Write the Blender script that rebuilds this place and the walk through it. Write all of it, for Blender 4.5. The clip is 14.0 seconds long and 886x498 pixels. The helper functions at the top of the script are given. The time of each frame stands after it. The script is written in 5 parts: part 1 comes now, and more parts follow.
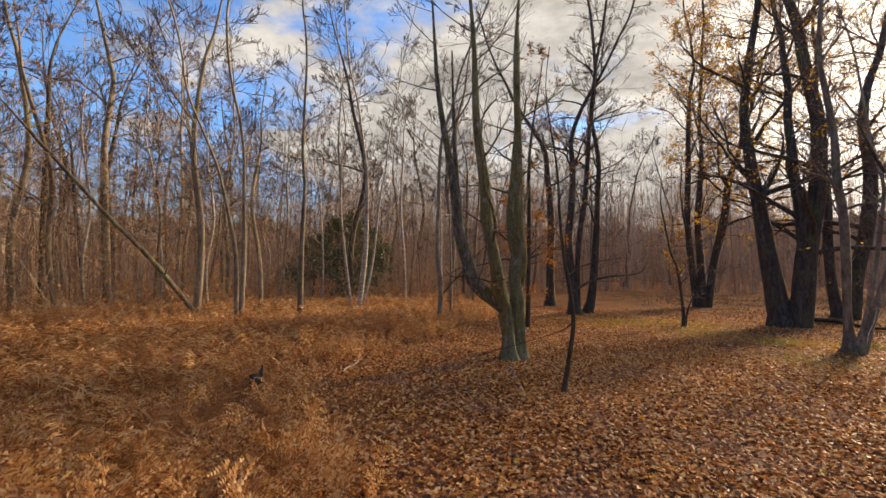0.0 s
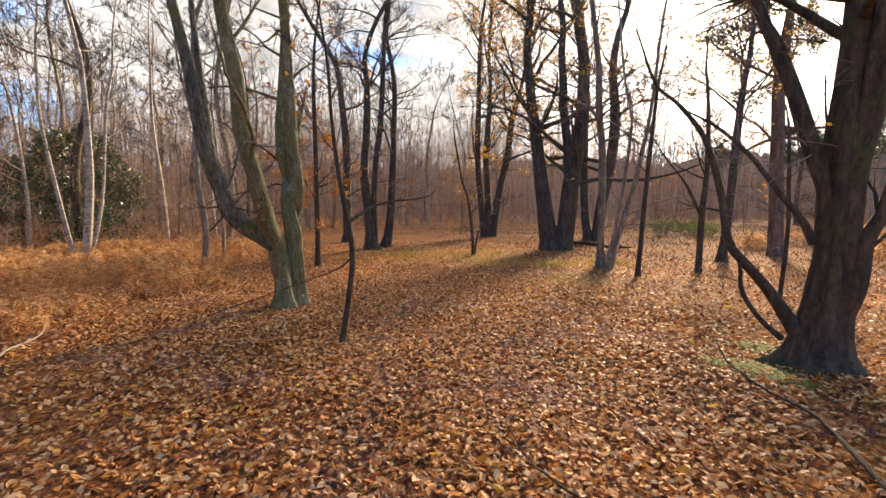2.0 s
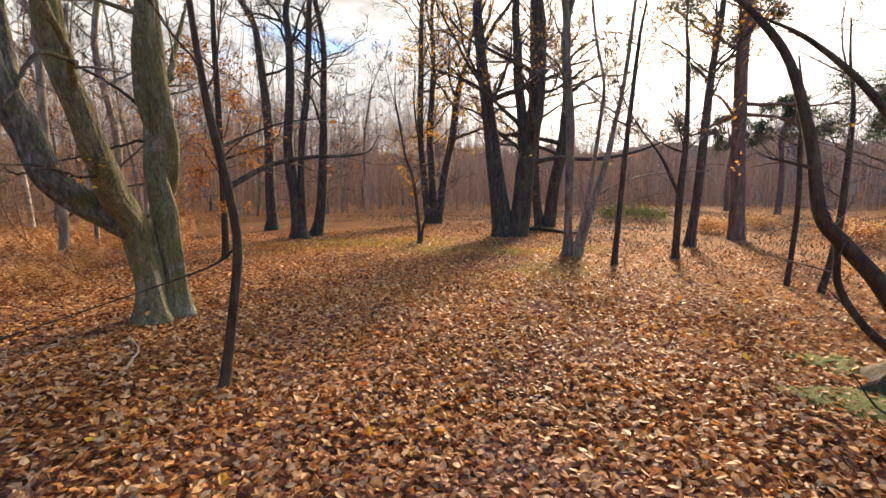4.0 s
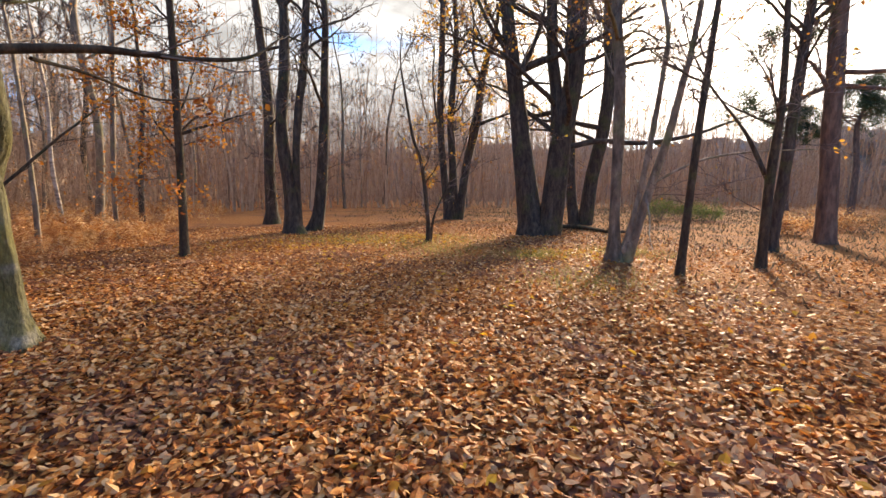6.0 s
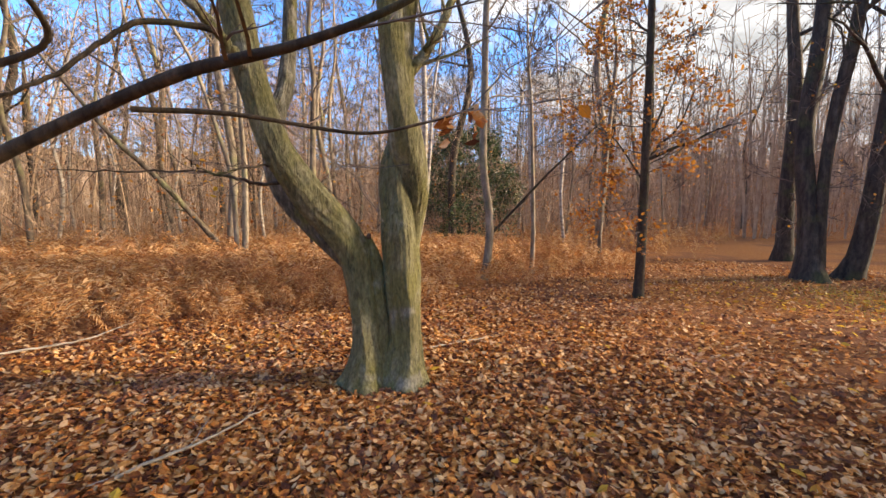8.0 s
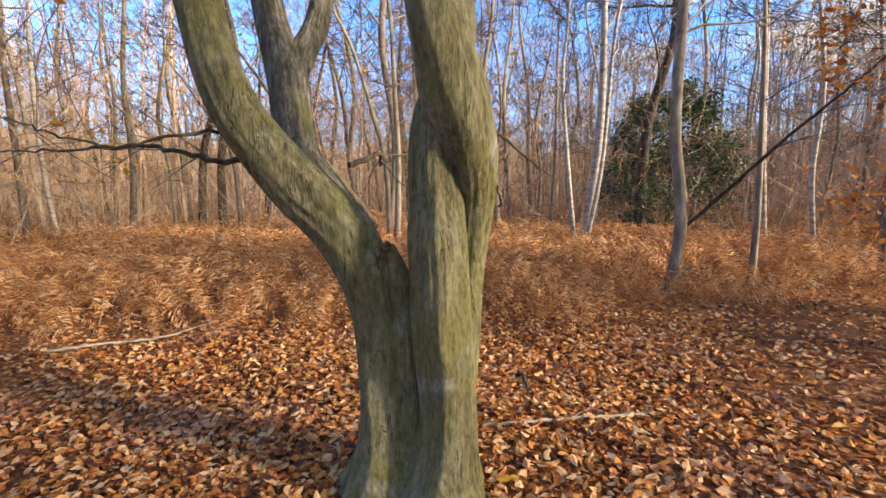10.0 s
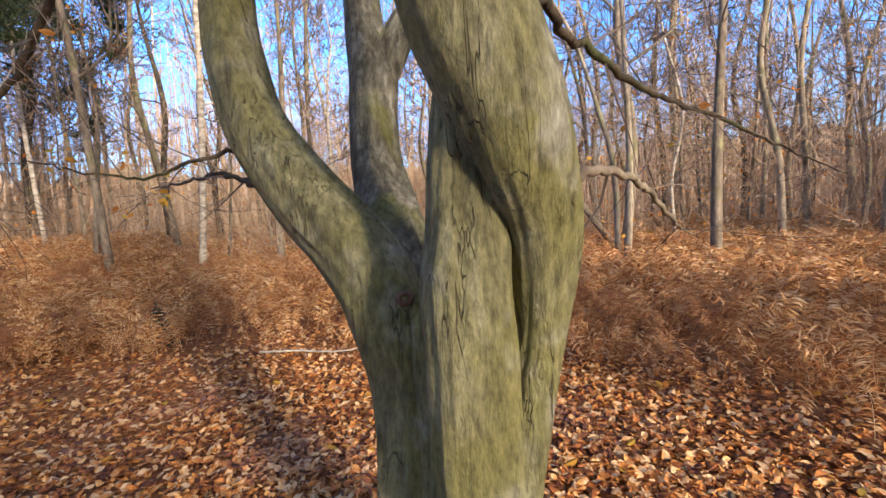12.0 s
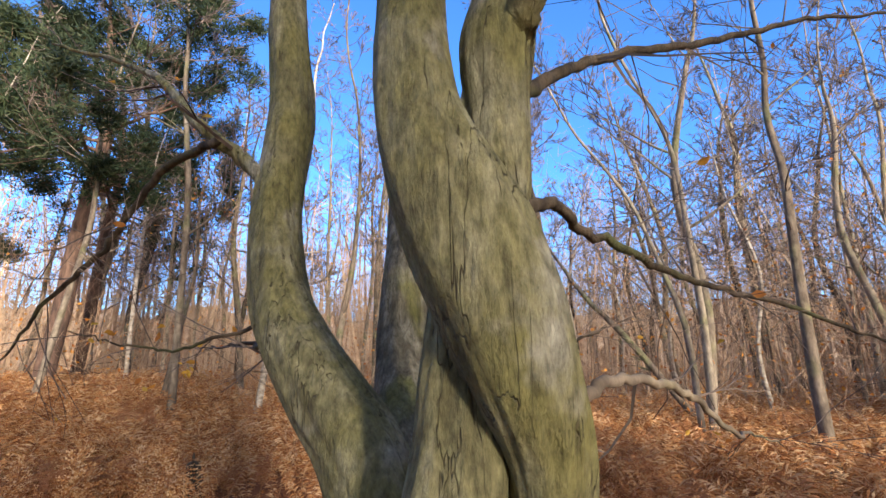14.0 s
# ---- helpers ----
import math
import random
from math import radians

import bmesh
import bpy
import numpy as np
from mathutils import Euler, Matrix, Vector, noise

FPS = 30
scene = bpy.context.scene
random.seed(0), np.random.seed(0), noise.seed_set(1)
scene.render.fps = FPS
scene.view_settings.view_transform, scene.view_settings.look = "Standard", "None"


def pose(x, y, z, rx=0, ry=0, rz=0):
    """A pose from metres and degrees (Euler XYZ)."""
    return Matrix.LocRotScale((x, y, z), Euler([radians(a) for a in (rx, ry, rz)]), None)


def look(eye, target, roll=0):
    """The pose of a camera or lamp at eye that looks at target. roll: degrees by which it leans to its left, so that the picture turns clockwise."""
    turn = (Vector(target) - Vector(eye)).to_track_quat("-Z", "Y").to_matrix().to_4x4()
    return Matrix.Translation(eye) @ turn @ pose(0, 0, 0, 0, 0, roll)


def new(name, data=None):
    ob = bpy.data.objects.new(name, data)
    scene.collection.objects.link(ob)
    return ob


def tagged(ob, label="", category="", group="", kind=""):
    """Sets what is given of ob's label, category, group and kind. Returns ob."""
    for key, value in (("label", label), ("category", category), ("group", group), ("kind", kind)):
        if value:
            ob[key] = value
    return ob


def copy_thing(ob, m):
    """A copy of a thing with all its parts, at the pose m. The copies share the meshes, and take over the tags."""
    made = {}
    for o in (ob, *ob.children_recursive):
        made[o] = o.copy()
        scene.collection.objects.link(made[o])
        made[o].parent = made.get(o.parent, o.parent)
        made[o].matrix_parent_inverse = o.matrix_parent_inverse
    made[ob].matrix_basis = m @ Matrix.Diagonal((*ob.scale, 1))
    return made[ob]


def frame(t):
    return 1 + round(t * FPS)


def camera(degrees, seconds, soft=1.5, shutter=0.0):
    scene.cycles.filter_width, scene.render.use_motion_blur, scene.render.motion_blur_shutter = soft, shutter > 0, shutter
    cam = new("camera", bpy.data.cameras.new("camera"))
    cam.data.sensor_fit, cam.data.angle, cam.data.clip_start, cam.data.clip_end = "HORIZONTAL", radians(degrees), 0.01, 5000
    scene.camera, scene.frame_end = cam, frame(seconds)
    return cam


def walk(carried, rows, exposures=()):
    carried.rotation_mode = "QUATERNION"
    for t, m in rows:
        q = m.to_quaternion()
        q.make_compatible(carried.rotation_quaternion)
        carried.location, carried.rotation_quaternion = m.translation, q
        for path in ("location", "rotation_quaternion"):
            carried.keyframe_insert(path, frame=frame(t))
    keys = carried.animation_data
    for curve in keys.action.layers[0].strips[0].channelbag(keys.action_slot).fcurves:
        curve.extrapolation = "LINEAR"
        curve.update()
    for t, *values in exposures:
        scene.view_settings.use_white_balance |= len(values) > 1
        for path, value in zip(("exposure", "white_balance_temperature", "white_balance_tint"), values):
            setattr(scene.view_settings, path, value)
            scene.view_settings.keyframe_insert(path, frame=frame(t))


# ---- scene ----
cam = camera(89.4, 14.0)
PATH = [
    (0, (0.512, -0.402, 2.36), (0.462, 1.596, 2.424), 0.6),
    (0.5, (0.689, -0.008, 2.268), (0.946, 1.971, 2.139), 1.3),
    (1, (0.829, 0.503, 2.217), (1.345, 2.427, 2.049), 0.3),
    (1.5, (1.122, 0.876, 2.157), (1.802, 2.748, 1.977), -1.0),
    (2, (1.387, 1.33, 2.109), (2.162, 3.162, 1.902), -0.0),
    (2.5, (1.605, 1.874, 1.992), (2.47, 3.665, 1.782), 0.7),
    (3, (1.823, 2.465, 1.853), (2.704, 4.245, 1.623), 0.8),
    (3.5, (1.988, 3.08, 1.776), (2.949, 4.816, 1.526), 0.6),
    (3.7, (2.088, 3.293, 1.79), (3.101, 4.999, 1.537), 0.1),
    (6, (4.015, 5.613, 1.481), (4.91, 7.383, 1.22), 0.6),
    (6.5, (4.37, 6.047, 1.52), (4.82, 7.984, 1.307), -0.5),
    (7, (4.623, 6.562, 1.624), (4.55, 8.549, 1.414), 0.0),
    (7.5, (4.74, 7.167, 1.695), (4.15, 9.064, 1.468), 0.6),
    (8, (4.941, 7.678, 1.743), (3.834, 9.333, 1.551), 0.0),
    (8.2, (4.958, 7.885, 1.754), (3.735, 9.454, 1.552), 0.4),
    (10.3, (4.167, 10.123, 1.77), (2.403, 11.031, 1.515), -1.4),
    (10.5, (4.132, 10.298, 1.744), (2.317, 11.103, 1.499), -2.0),
    (11, (3.966, 10.63, 1.759), (2.045, 11.132, 1.528), -3.0),
    (11.5, (3.733, 10.877, 1.77), (1.754, 11.063, 1.556), -3.0),
    (12, (3.586, 11.054, 1.783), (1.595, 11.016, 1.593), -3.3),
    (12.5, (3.485, 11.228, 1.826), (1.503, 10.974, 1.763), -2.1),
    (13, (3.455, 11.272, 1.876), (1.478, 10.975, 1.936), -1.1),
    (13.5, (3.452, 11.261, 1.909), (1.484, 10.953, 2.08), -0.4),
    (14, (3.48, 11.277, 1.957), (1.559, 10.975, 2.425), -0.3),
]
walk(cam, [(t, look(eye, goal, roll)) for t, eye, goal, roll in PATH],
     [(0.0, 0.95, 8900, 15), (0.6, 1.5, 8400, 15), (1.8, 1.65, 8300, 14), (7.0, 1.65, 8000, 14), (10.5, 1.62, 6800, 13), (12.5, 1.54, 6450, 13), (14.0, 1.31, 6300, 13)])

# ---- world, sun ----
SUN_AZ, SUN_EL = 53.5, 16.5          # degrees clockwise from +y, above the horizon
sun_dir = Vector((math.sin(radians(SUN_AZ)) * math.cos(radians(SUN_EL)), math.cos(radians(SUN_AZ)) * math.cos(radians(SUN_EL)), math.sin(radians(SUN_EL))))
sun = new("sun", bpy.data.lights.new("sun", "SUN"))
sun.data.energy, sun.data.angle, sun.data.color = 5.0, radians(9.0), (1.0, 0.88, 0.72)
sun.matrix_world = look((0, 0, 30), Vector((0, 0, 30)) - sun_dir)

world = bpy.data.worlds.new("sky")
world.use_nodes = True
scene.world = world
wn, wl = world.node_tree.nodes, world.node_tree.links
wn.clear()
sky = wn.new("ShaderNodeTexSky")
sky.sky_type, sky.sun_disc = "NISHITA", False
sky.sun_elevation, sky.sun_rotation = radians(SUN_EL), radians(SUN_AZ)
sky.air_density, sky.dust_density, sky.ozone_density = 1.0, 0.6, 3.0
tc = wn.new("ShaderNodeTexCoord")
# broken cloud, thick on the sun's side and thinning out to clear blue on the other
sq = wn.new("ShaderNodeMapping")
sq.inputs["Scale"].default_value = (1.0, 1.0, 2.6)
wl.new(tc.outputs["Generated"], sq.inputs["Vector"])
cn = wn.new("ShaderNodeTexNoise")
cn.inputs["Scale"].default_value, cn.inputs["Detail"].default_value, cn.inputs["Roughness"].default_value = 3.6, 8.0, 0.6
wl.new(sq.outputs["Vector"], cn.inputs["Vector"])
dot = wn.new("ShaderNodeVectorMath")
dot.operation = "DOT_PRODUCT"
wl.new(tc.outputs["Generated"], dot.inputs[0])
dot.inputs[1].default_value = sun_dir
side = wn.new("ShaderNodeMapRange")
side.inputs["From Min"].default_value, side.inputs["From Max"].default_value = -0.45, 0.6
side.inputs["To Min"].default_value, side.inputs["To Max"].default_value = -0.34, 0.16
wl.new(dot.outputs["Value"], side.inputs["Value"])
add = wn.new("ShaderNodeMath")
wl.new(cn.outputs["Fac"], add.inputs[0])
wl.new(side.outputs["Result"], add.inputs[1])
cover = wn.new("ShaderNodeMapRange")
cover.interpolation_type = "SMOOTHSTEP"
cover.inputs["From Min"].default_value, cover.inputs["From Max"].default_value = 0.42, 0.62
wl.new(add.outputs["Value"], cover.inputs["Value"])
glow = wn.new("ShaderNodeMapRange")
glow.inputs["From Min"].default_value, glow.inputs["From Max"].default_value = 0.2, 1.0
glow.inputs["To Min"].default_value, glow.inputs["To Max"].default_value = 0.0, 1.0
wl.new(dot.outputs["Value"], glow.inputs["Value"])
gp = wn.new("ShaderNodeMath")
gp.operation = "POWER"
wl.new(glow.outputs["Result"], gp.inputs[0])
gp.inputs[1].default_value = 18.0
lum = wn.new("ShaderNodeMapRange")
lum.clamp = False
lum.inputs["To Min"].default_value, lum.inputs["To Max"].default_value = 3.9, 22.0
wl.new(gp.outputs["Value"], lum.inputs["Value"])
cc = wn.new("ShaderNodeMix")
cc.data_type = "RGBA"
cc.inputs["A"].default_value, cc.inputs["B"].default_value = (0.80, 0.89, 1.0, 1), (1.0, 0.97, 0.92, 1)
wl.new(gp.outputs["Value"], cc.inputs["Factor"])
cl = wn.new("ShaderNodeVectorMath")
cl.operation = "SCALE"
wl.new(cc.outputs["Result"], cl.inputs[0])
# cloud bellies: grey-blue hollows between bright billows
bn = wn.new("ShaderNodeTexNoise")
bn.inputs["Scale"].default_value, bn.inputs["Detail"].default_value, bn.inputs["Roughness"].default_value = 5.5, 7.0, 0.62
wl.new(sq.outputs["Vector"], bn.inputs["Vector"])
belly = wn.new("ShaderNodeMapRange")
belly.inputs["From Min"].default_value, belly.inputs["From Max"].default_value = 0.36, 0.64
belly.inputs["To Min"].default_value, belly.inputs["To Max"].default_value = 0.6, 1.25
wl.new(bn.outputs["Fac"], belly.inputs["Value"])
shade = wn.new("ShaderNodeMath")
shade.operation = "MULTIPLY"
wl.new(lum.outputs["Result"], shade.inputs[0])
wl.new(belly.outputs["Result"], shade.inputs[1])
wl.new(shade.outputs["Value"], cl.inputs["Scale"])
sb = wn.new("ShaderNodeVectorMath")
sb.operation = "MULTIPLY"
sb.inputs[1].default_value = (0.72, 1.30, 2.0)
wl.new(sky.outputs["Color"], sb.inputs[0])
mx = wn.new("ShaderNodeMix")
mx.data_type = "RGBA"
wl.new(cover.outputs["Result"], mx.inputs["Factor"])
wl.new(sb.outputs["Vector"], mx.inputs["A"])
wl.new(cl.outputs["Vector"], mx.inputs["B"])
bg = wn.new("ShaderNodeBackground")
bg.inputs["Strength"].default_value = 0.10
wl.new(mx.outputs["Result"], bg.inputs["Color"])
wl.new(bg.outputs["Background"], wn.new("ShaderNodeOutputWorld").inputs["Surface"])


# ---- materials ----
def material(name, colours, scale=8.0, stretch=(1, 1, 1), rough=0.85, bump=0.4, bump_scale=None, dist=0.01, second=None,
             random_by="", spread=0.0, spec=0.3, translucent=0.0, moss=None, streak=None, mottle=0.0):
    """Noise-driven colours (stops of a ramp), a second, larger stain, relief, and variation by object or by island."""
    m = bpy.data.materials.new(name)
    m.use_nodes = True
    n, l = m.node_tree.nodes, m.node_tree.links
    b = n["Principled BSDF"]
    b.inputs["Roughness"].default_value = rough
    b.inputs["Specular IOR Level"].default_value = spec
    tcn = n.new("ShaderNodeTexCoord")
    mp = n.new("ShaderNodeMapping")
    mp.inputs["Scale"].default_value = stretch
    l.new(tcn.outputs["Object"], mp.inputs["Vector"])
    nz = n.new("ShaderNodeTexNoise")
    nz.inputs["Scale"].default_value, nz.inputs["Detail"].default_value, nz.inputs["Roughness"].default_value = scale, 6, 0.6
    l.new(mp.outputs["Vector"], nz.inputs["Vector"])
    ramp = n.new("ShaderNodeValToRGB")
    els = ramp.color_ramp.elements
    while len(els) < len(colours):
        els.new(0.5)
    for k, c in enumerate(colours):
        els[k].position = 0.28 + 0.44 * k / max(1, len(colours) - 1)
        els[k].color = (*c, 1)
    fac = nz.outputs["Fac"]
    if random_by:
        src = n.new("ShaderNodeNewGeometry").outputs["Random Per Island"] if random_by == "island" else n.new("ShaderNodeObjectInfo").outputs["Random"]
        mr = n.new("ShaderNodeMapRange")
        mr.inputs["To Min"].default_value, mr.inputs["To Max"].default_value = -spread, spread
        l.new(src, mr.inputs["Value"])
        ad = n.new("ShaderNodeMath")
        l.new(fac, ad.inputs[0])
        l.new(mr.outputs["Result"], ad.inputs[1])
        fac = ad.outputs["Value"]
    l.new(fac, ramp.inputs["Fac"])
    col = ramp.outputs["Color"]
    for patch in (second, moss):
        if patch:
            c, sc, lo, hi = patch
            n2 = n.new("ShaderNodeTexNoise")
            n2.inputs["Scale"].default_value, n2.inputs["Detail"].default_value = sc, 5
            l.new(tcn.outputs["Object"], n2.inputs["Vector"])
            m2 = n.new("ShaderNodeMapRange")
            m2.interpolation_type = "SMOOTHSTEP"
            m2.inputs["From Min"].default_value, m2.inputs["From Max"].default_value = lo, hi
            l.new(n2.outputs["Fac"], m2.inputs["Value"])
            mm = n.new("ShaderNodeMix")
            mm.data_type = "RGBA"
            l.new(m2.outputs["Result"], mm.inputs["Factor"])
            l.new(col, mm.inputs["A"])
            mm.inputs["B"].default_value = (*c, 1)
            col = mm.outputs["Result"]
    if mottle:
        n4 = n.new("ShaderNodeTexNoise")
        n4.inputs["Scale"].default_value, n4.inputs["Detail"].default_value, n4.inputs["Roughness"].default_value = mottle, 7, 0.7
        m4 = n.new("ShaderNodeMapping")
        m4.inputs["Scale"].default_value = (1, 1, 0.45)
        l.new(tcn.outputs["Object"], m4.inputs["Vector"])
        l.new(m4.outputs["Vector"], n4.inputs["Vector"])
        v4 = n.new("ShaderNodeMapRange")
        v4.inputs["From Min"].default_value, v4.inputs["From Max"].default_value = 0.32, 0.68
        v4.inputs["To Min"].default_value, v4.inputs["To Max"].default_value = 0.5, 1.5
        l.new(n4.outputs["Fac"], v4.inputs["Value"])
        s4 = n.new("ShaderNodeVectorMath")
        s4.operation = "SCALE"
        l.new(col, s4.inputs[0])
        l.new(v4.outputs["Result"], s4.inputs["Scale"])
        col = s4.outputs["Vector"]
    height = None
    if bump:
        n3 = n.new("ShaderNodeTexNoise")
        n3.inputs["Scale"].default_value, n3.inputs["Detail"].default_value, n3.inputs["Roughness"].default_value = bump_scale or scale * 3, 8, 0.65
        l.new(mp.outputs["Vector"], n3.inputs["Vector"])
        height = n3.outputs["Fac"]
        if streak:
            # long cracks along the stem
            sm = n.new("ShaderNodeMapping")
            sm.inputs["Scale"].default_value = (streak, streak, streak * 0.06)
            l.new(tcn.outputs["Object"], sm.inputs["Vector"])
            vo = n.new("ShaderNodeTexNoise")
            vo.inputs["Scale"].default_value, vo.inputs["Detail"].default_value, vo.inputs["Roughness"].default_value = 1.0, 3.5, 0.6
            l.new(sm.outputs["Vector"], vo.inputs["Vector"])
            half = n.new("ShaderNodeMath")
            half.operation = "SUBTRACT"
            l.new(vo.outputs["Fac"], half.inputs[0])
            half.inputs[1].default_value = 0.5
            flat = n.new("ShaderNodeMath")
            flat.operation = "ABSOLUTE"
            l.new(half.outputs["Value"], flat.inputs[0])
            vm = n.new("ShaderNodeMapRange")
            vm.inputs["From Max"].default_value = 0.009
            l.new(flat.outputs["Value"], vm.inputs["Value"])
            mask = n.new("ShaderNodeMapRange")
            mask.inputs["From Min"].default_value, mask.inputs["From Max"].default_value = 0.49, 0.53
            patchy = n.new("ShaderNodeTexNoise")
            patchy.inputs["Scale"].default_value, patchy.inputs["Detail"].default_value = 2.2, 2
            l.new(tcn.outputs["Object"], patchy.inputs["Vector"])
            l.new(patchy.outputs["Fac"], mask.inputs["Value"])
            keep = n.new("ShaderNodeMath")
            keep.operation = "MAXIMUM"
            l.new(vm.outputs["Result"], keep.inputs[0])
            l.new(mask.outputs["Result"], keep.inputs[1])
            mul = n.new("ShaderNodeMath")
            mul.operation = "MULTIPLY"
            l.new(height, mul.inputs[0])
            l.new(keep.outputs["Value"], mul.inputs[1])
            height = mul.outputs["Value"]
            dk = n.new("ShaderNodeMix")
            dk.data_type = "RGBA"
            l.new(keep.outputs["Value"], dk.inputs["Factor"])
            dk.inputs["A"].default_value = (0.075, 0.062, 0.03, 1)
            l.new(col, dk.inputs["B"])
            col = dk.outputs["Result"]
        bp = n.new("ShaderNodeBump")
        bp.inputs["Strength"].default_value, bp.inputs["Distance"].default_value = bump, dist
        l.new(height, bp.inputs["Height"])
        l.new(bp.outputs["Normal"], b.inputs["Normal"])
    l.new(col, b.inputs["Base Color"])
    if translucent:
        tr = n.new("ShaderNodeBsdfTranslucent")
        l.new(col, tr.inputs["Color"])
        ms = n.new("ShaderNodeMixShader")
        ms.inputs["Fac"].default_value = translucent
        l.new(b.outputs["BSDF"], ms.inputs[1])
        l.new(tr.outputs["BSDF"], ms.inputs[2])
        l.new(ms.outputs["Shader"], n["Material Output"].inputs["Surface"])
    return m


HORNBEAM = material("hornbeam_bark", [(0.085, 0.075, 0.034), (0.19, 0.172, 0.082), (0.31, 0.285, 0.18)], 8, (1, 1, 0.3), 0.8, 1.0, 30, 0.035,
                    second=((0.172, 0.155, 0.055), 2.6, 0.42, 0.62), moss=((0.29, 0.27, 0.205), 3.6, 0.55, 0.72), streak=9, mottle=34)
OLD_HORNBEAM = material("ridged_hornbeam_bark", [(0.05, 0.042, 0.03), (0.155, 0.14, 0.10), (0.34, 0.32, 0.26)], 13, (1, 1, 0.3), 0.85, 1.0, 20, 0.07, second=((0.16, 0.155, 0.05), 2.3, 0.55, 0.7), streak=15, mottle=30)
OAK = material("oak_bark", [(0.028, 0.022, 0.017), (0.064, 0.05, 0.038), (0.115, 0.095, 0.07)], 9, (1, 1, 0.18), 0.9, 0.9, 20, 0.03,
               second=((0.07, 0.07, 0.032), 1.6, 0.52, 0.68), mottle=14)
DARK_BARK = material("dark_bark", [(0.025, 0.02, 0.015), (0.065, 0.048, 0.031), (0.12, 0.09, 0.058)], 10, (1, 1, 0.2), 0.9, 0.8, 22, 0.02,
                     second=((0.06, 0.064, 0.026), 2.0, 0.52, 0.68), mottle=18)
GREY_BARK = material("grey_bark", [(0.11, 0.082, 0.058), (0.205, 0.16, 0.115), (0.32, 0.265, 0.195)], 7, (1, 1, 0.25), 0.85, 0.5, 18, 0.012,
                     second=((0.20, 0.19, 0.09), 1.3, 0.5, 0.7), random_by="object", spread=0.16, mottle=9)
BIRCH_BARK = material("birch_bark", [(0.09, 0.075, 0.06), (0.40, 0.34, 0.27), (0.60, 0.54, 0.45)], 5, (1, 1, 2.2), 0.75, 0.4, 14, 0.01)
PINE_BARK = material("pine_bark", [(0.05, 0.035, 0.028), (0.14, 0.085, 0.06), (0.24, 0.15, 0.10)], 8, (1, 1, 0.3), 0.9, 0.8, 14, 0.03)
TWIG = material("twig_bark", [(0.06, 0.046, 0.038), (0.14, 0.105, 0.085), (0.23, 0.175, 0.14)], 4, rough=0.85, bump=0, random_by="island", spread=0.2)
# far stems and brushwood: sunlight put into the colour, paler and warmer than TWIG
SUNLIT_FAR_TWIG = material("sunlit_far_twig_bark", [(0.26, 0.16, 0.10), (0.42, 0.285, 0.18), (0.56, 0.41, 0.27)], 3, rough=0.9, bump=0, random_by="island", spread=0.2)
DEAD_WOOD = material("dead_wood", [(0.20, 0.16, 0.12), (0.36, 0.30, 0.23), (0.48, 0.42, 0.34)], 12, (1, 1, 0.3), 0.85, 0.5, 30, 0.006)
LITTER = material("dead_leaf", [(0.10, 0.032, 0.015), (0.33, 0.105, 0.030), (0.58, 0.22, 0.052), (0.70, 0.34, 0.10), (0.80, 0.52, 0.27)], 14, rough=0.6,
                  bump=0.25, bump_scale=60, dist=0.004, random_by="island", spread=0.27, spec=0.2, translucent=0.28, second=((0.36, 0.20, 0.165), 0.8, 0.46, 0.95))
GOLD_LEAF = material("golden_leaf", [(0.40, 0.15, 0.03), (0.62, 0.30, 0.04), (0.70, 0.46, 0.06)], 5, rough=0.55, bump=0, random_by="island", spread=0.25, translucent=0.45)
RUST_LEAF = material("rust_leaf", [(0.34, 0.10, 0.02), (0.60, 0.22, 0.03), (0.72, 0.34, 0.06)], 5, rough=0.6, bump=0, random_by="island", spread=0.25, translucent=0.4)
BRACKEN = material("dead_bracken", [(0.28, 0.11, 0.04), (0.52, 0.235, 0.08), (0.66, 0.35, 0.13), (0.76, 0.52, 0.28)], 3, rough=0.8, bump=0,
                   random_by="island", spread=0.34, translucent=0.44, second=((0.42, 0.20, 0.09), 0.5, 0.5, 0.7))
HOLLY = material("holly_leaf", [(0.025, 0.05, 0.02), (0.065, 0.105, 0.035), (0.15, 0.19, 0.07)], 3, rough=0.35, bump=0, random_by="island", spread=0.25, spec=0.5, translucent=0.1)
NEEDLE = material("pine_needle", [(0.02, 0.038, 0.018), (0.042, 0.066, 0.028), (0.085, 0.10, 0.042)], 3, rough=0.6, bump=0, random_by="island", spread=0.25, translucent=0.2)
GORSE = material("shrub_leaf", [(0.07, 0.10, 0.025), (0.16, 0.20, 0.05), (0.28, 0.30, 0.09)], 3, rough=0.7, bump=0, random_by="island", spread=0.2, translucent=0.3)
GRASS = material("dry_grass", [(0.16, 0.17, 0.04), (0.34, 0.30, 0.08), (0.50, 0.40, 0.14)], 3, rough=0.7, bump=0, random_by="island", spread=0.25, translucent=0.35)
HEATH = material("dry_heath", [(0.10, 0.066, 0.04), (0.18, 0.128, 0.075), (0.27, 0.21, 0.12)], 2, rough=0.95, bump=0, random_by="island", spread=0.25, spec=0.1, translucent=0.08)
RIDGE = material("distant_wood", [(0.17, 0.13, 0.11), (0.30, 0.235, 0.19), (0.42, 0.33, 0.26)], 1.6, (1, 1, 0.12), 0.95, 0.6, 3.0, 0.5, second=((0.34, 0.22, 0.13), 0.12, 0.5, 0.65))
MOSS = material("moss", [(0.06, 0.075, 0.015), (0.13, 0.15, 0.03), (0.22, 0.23, 0.05)], 30, rough=0.95, bump=0.8, bump_scale=90, dist=0.02)
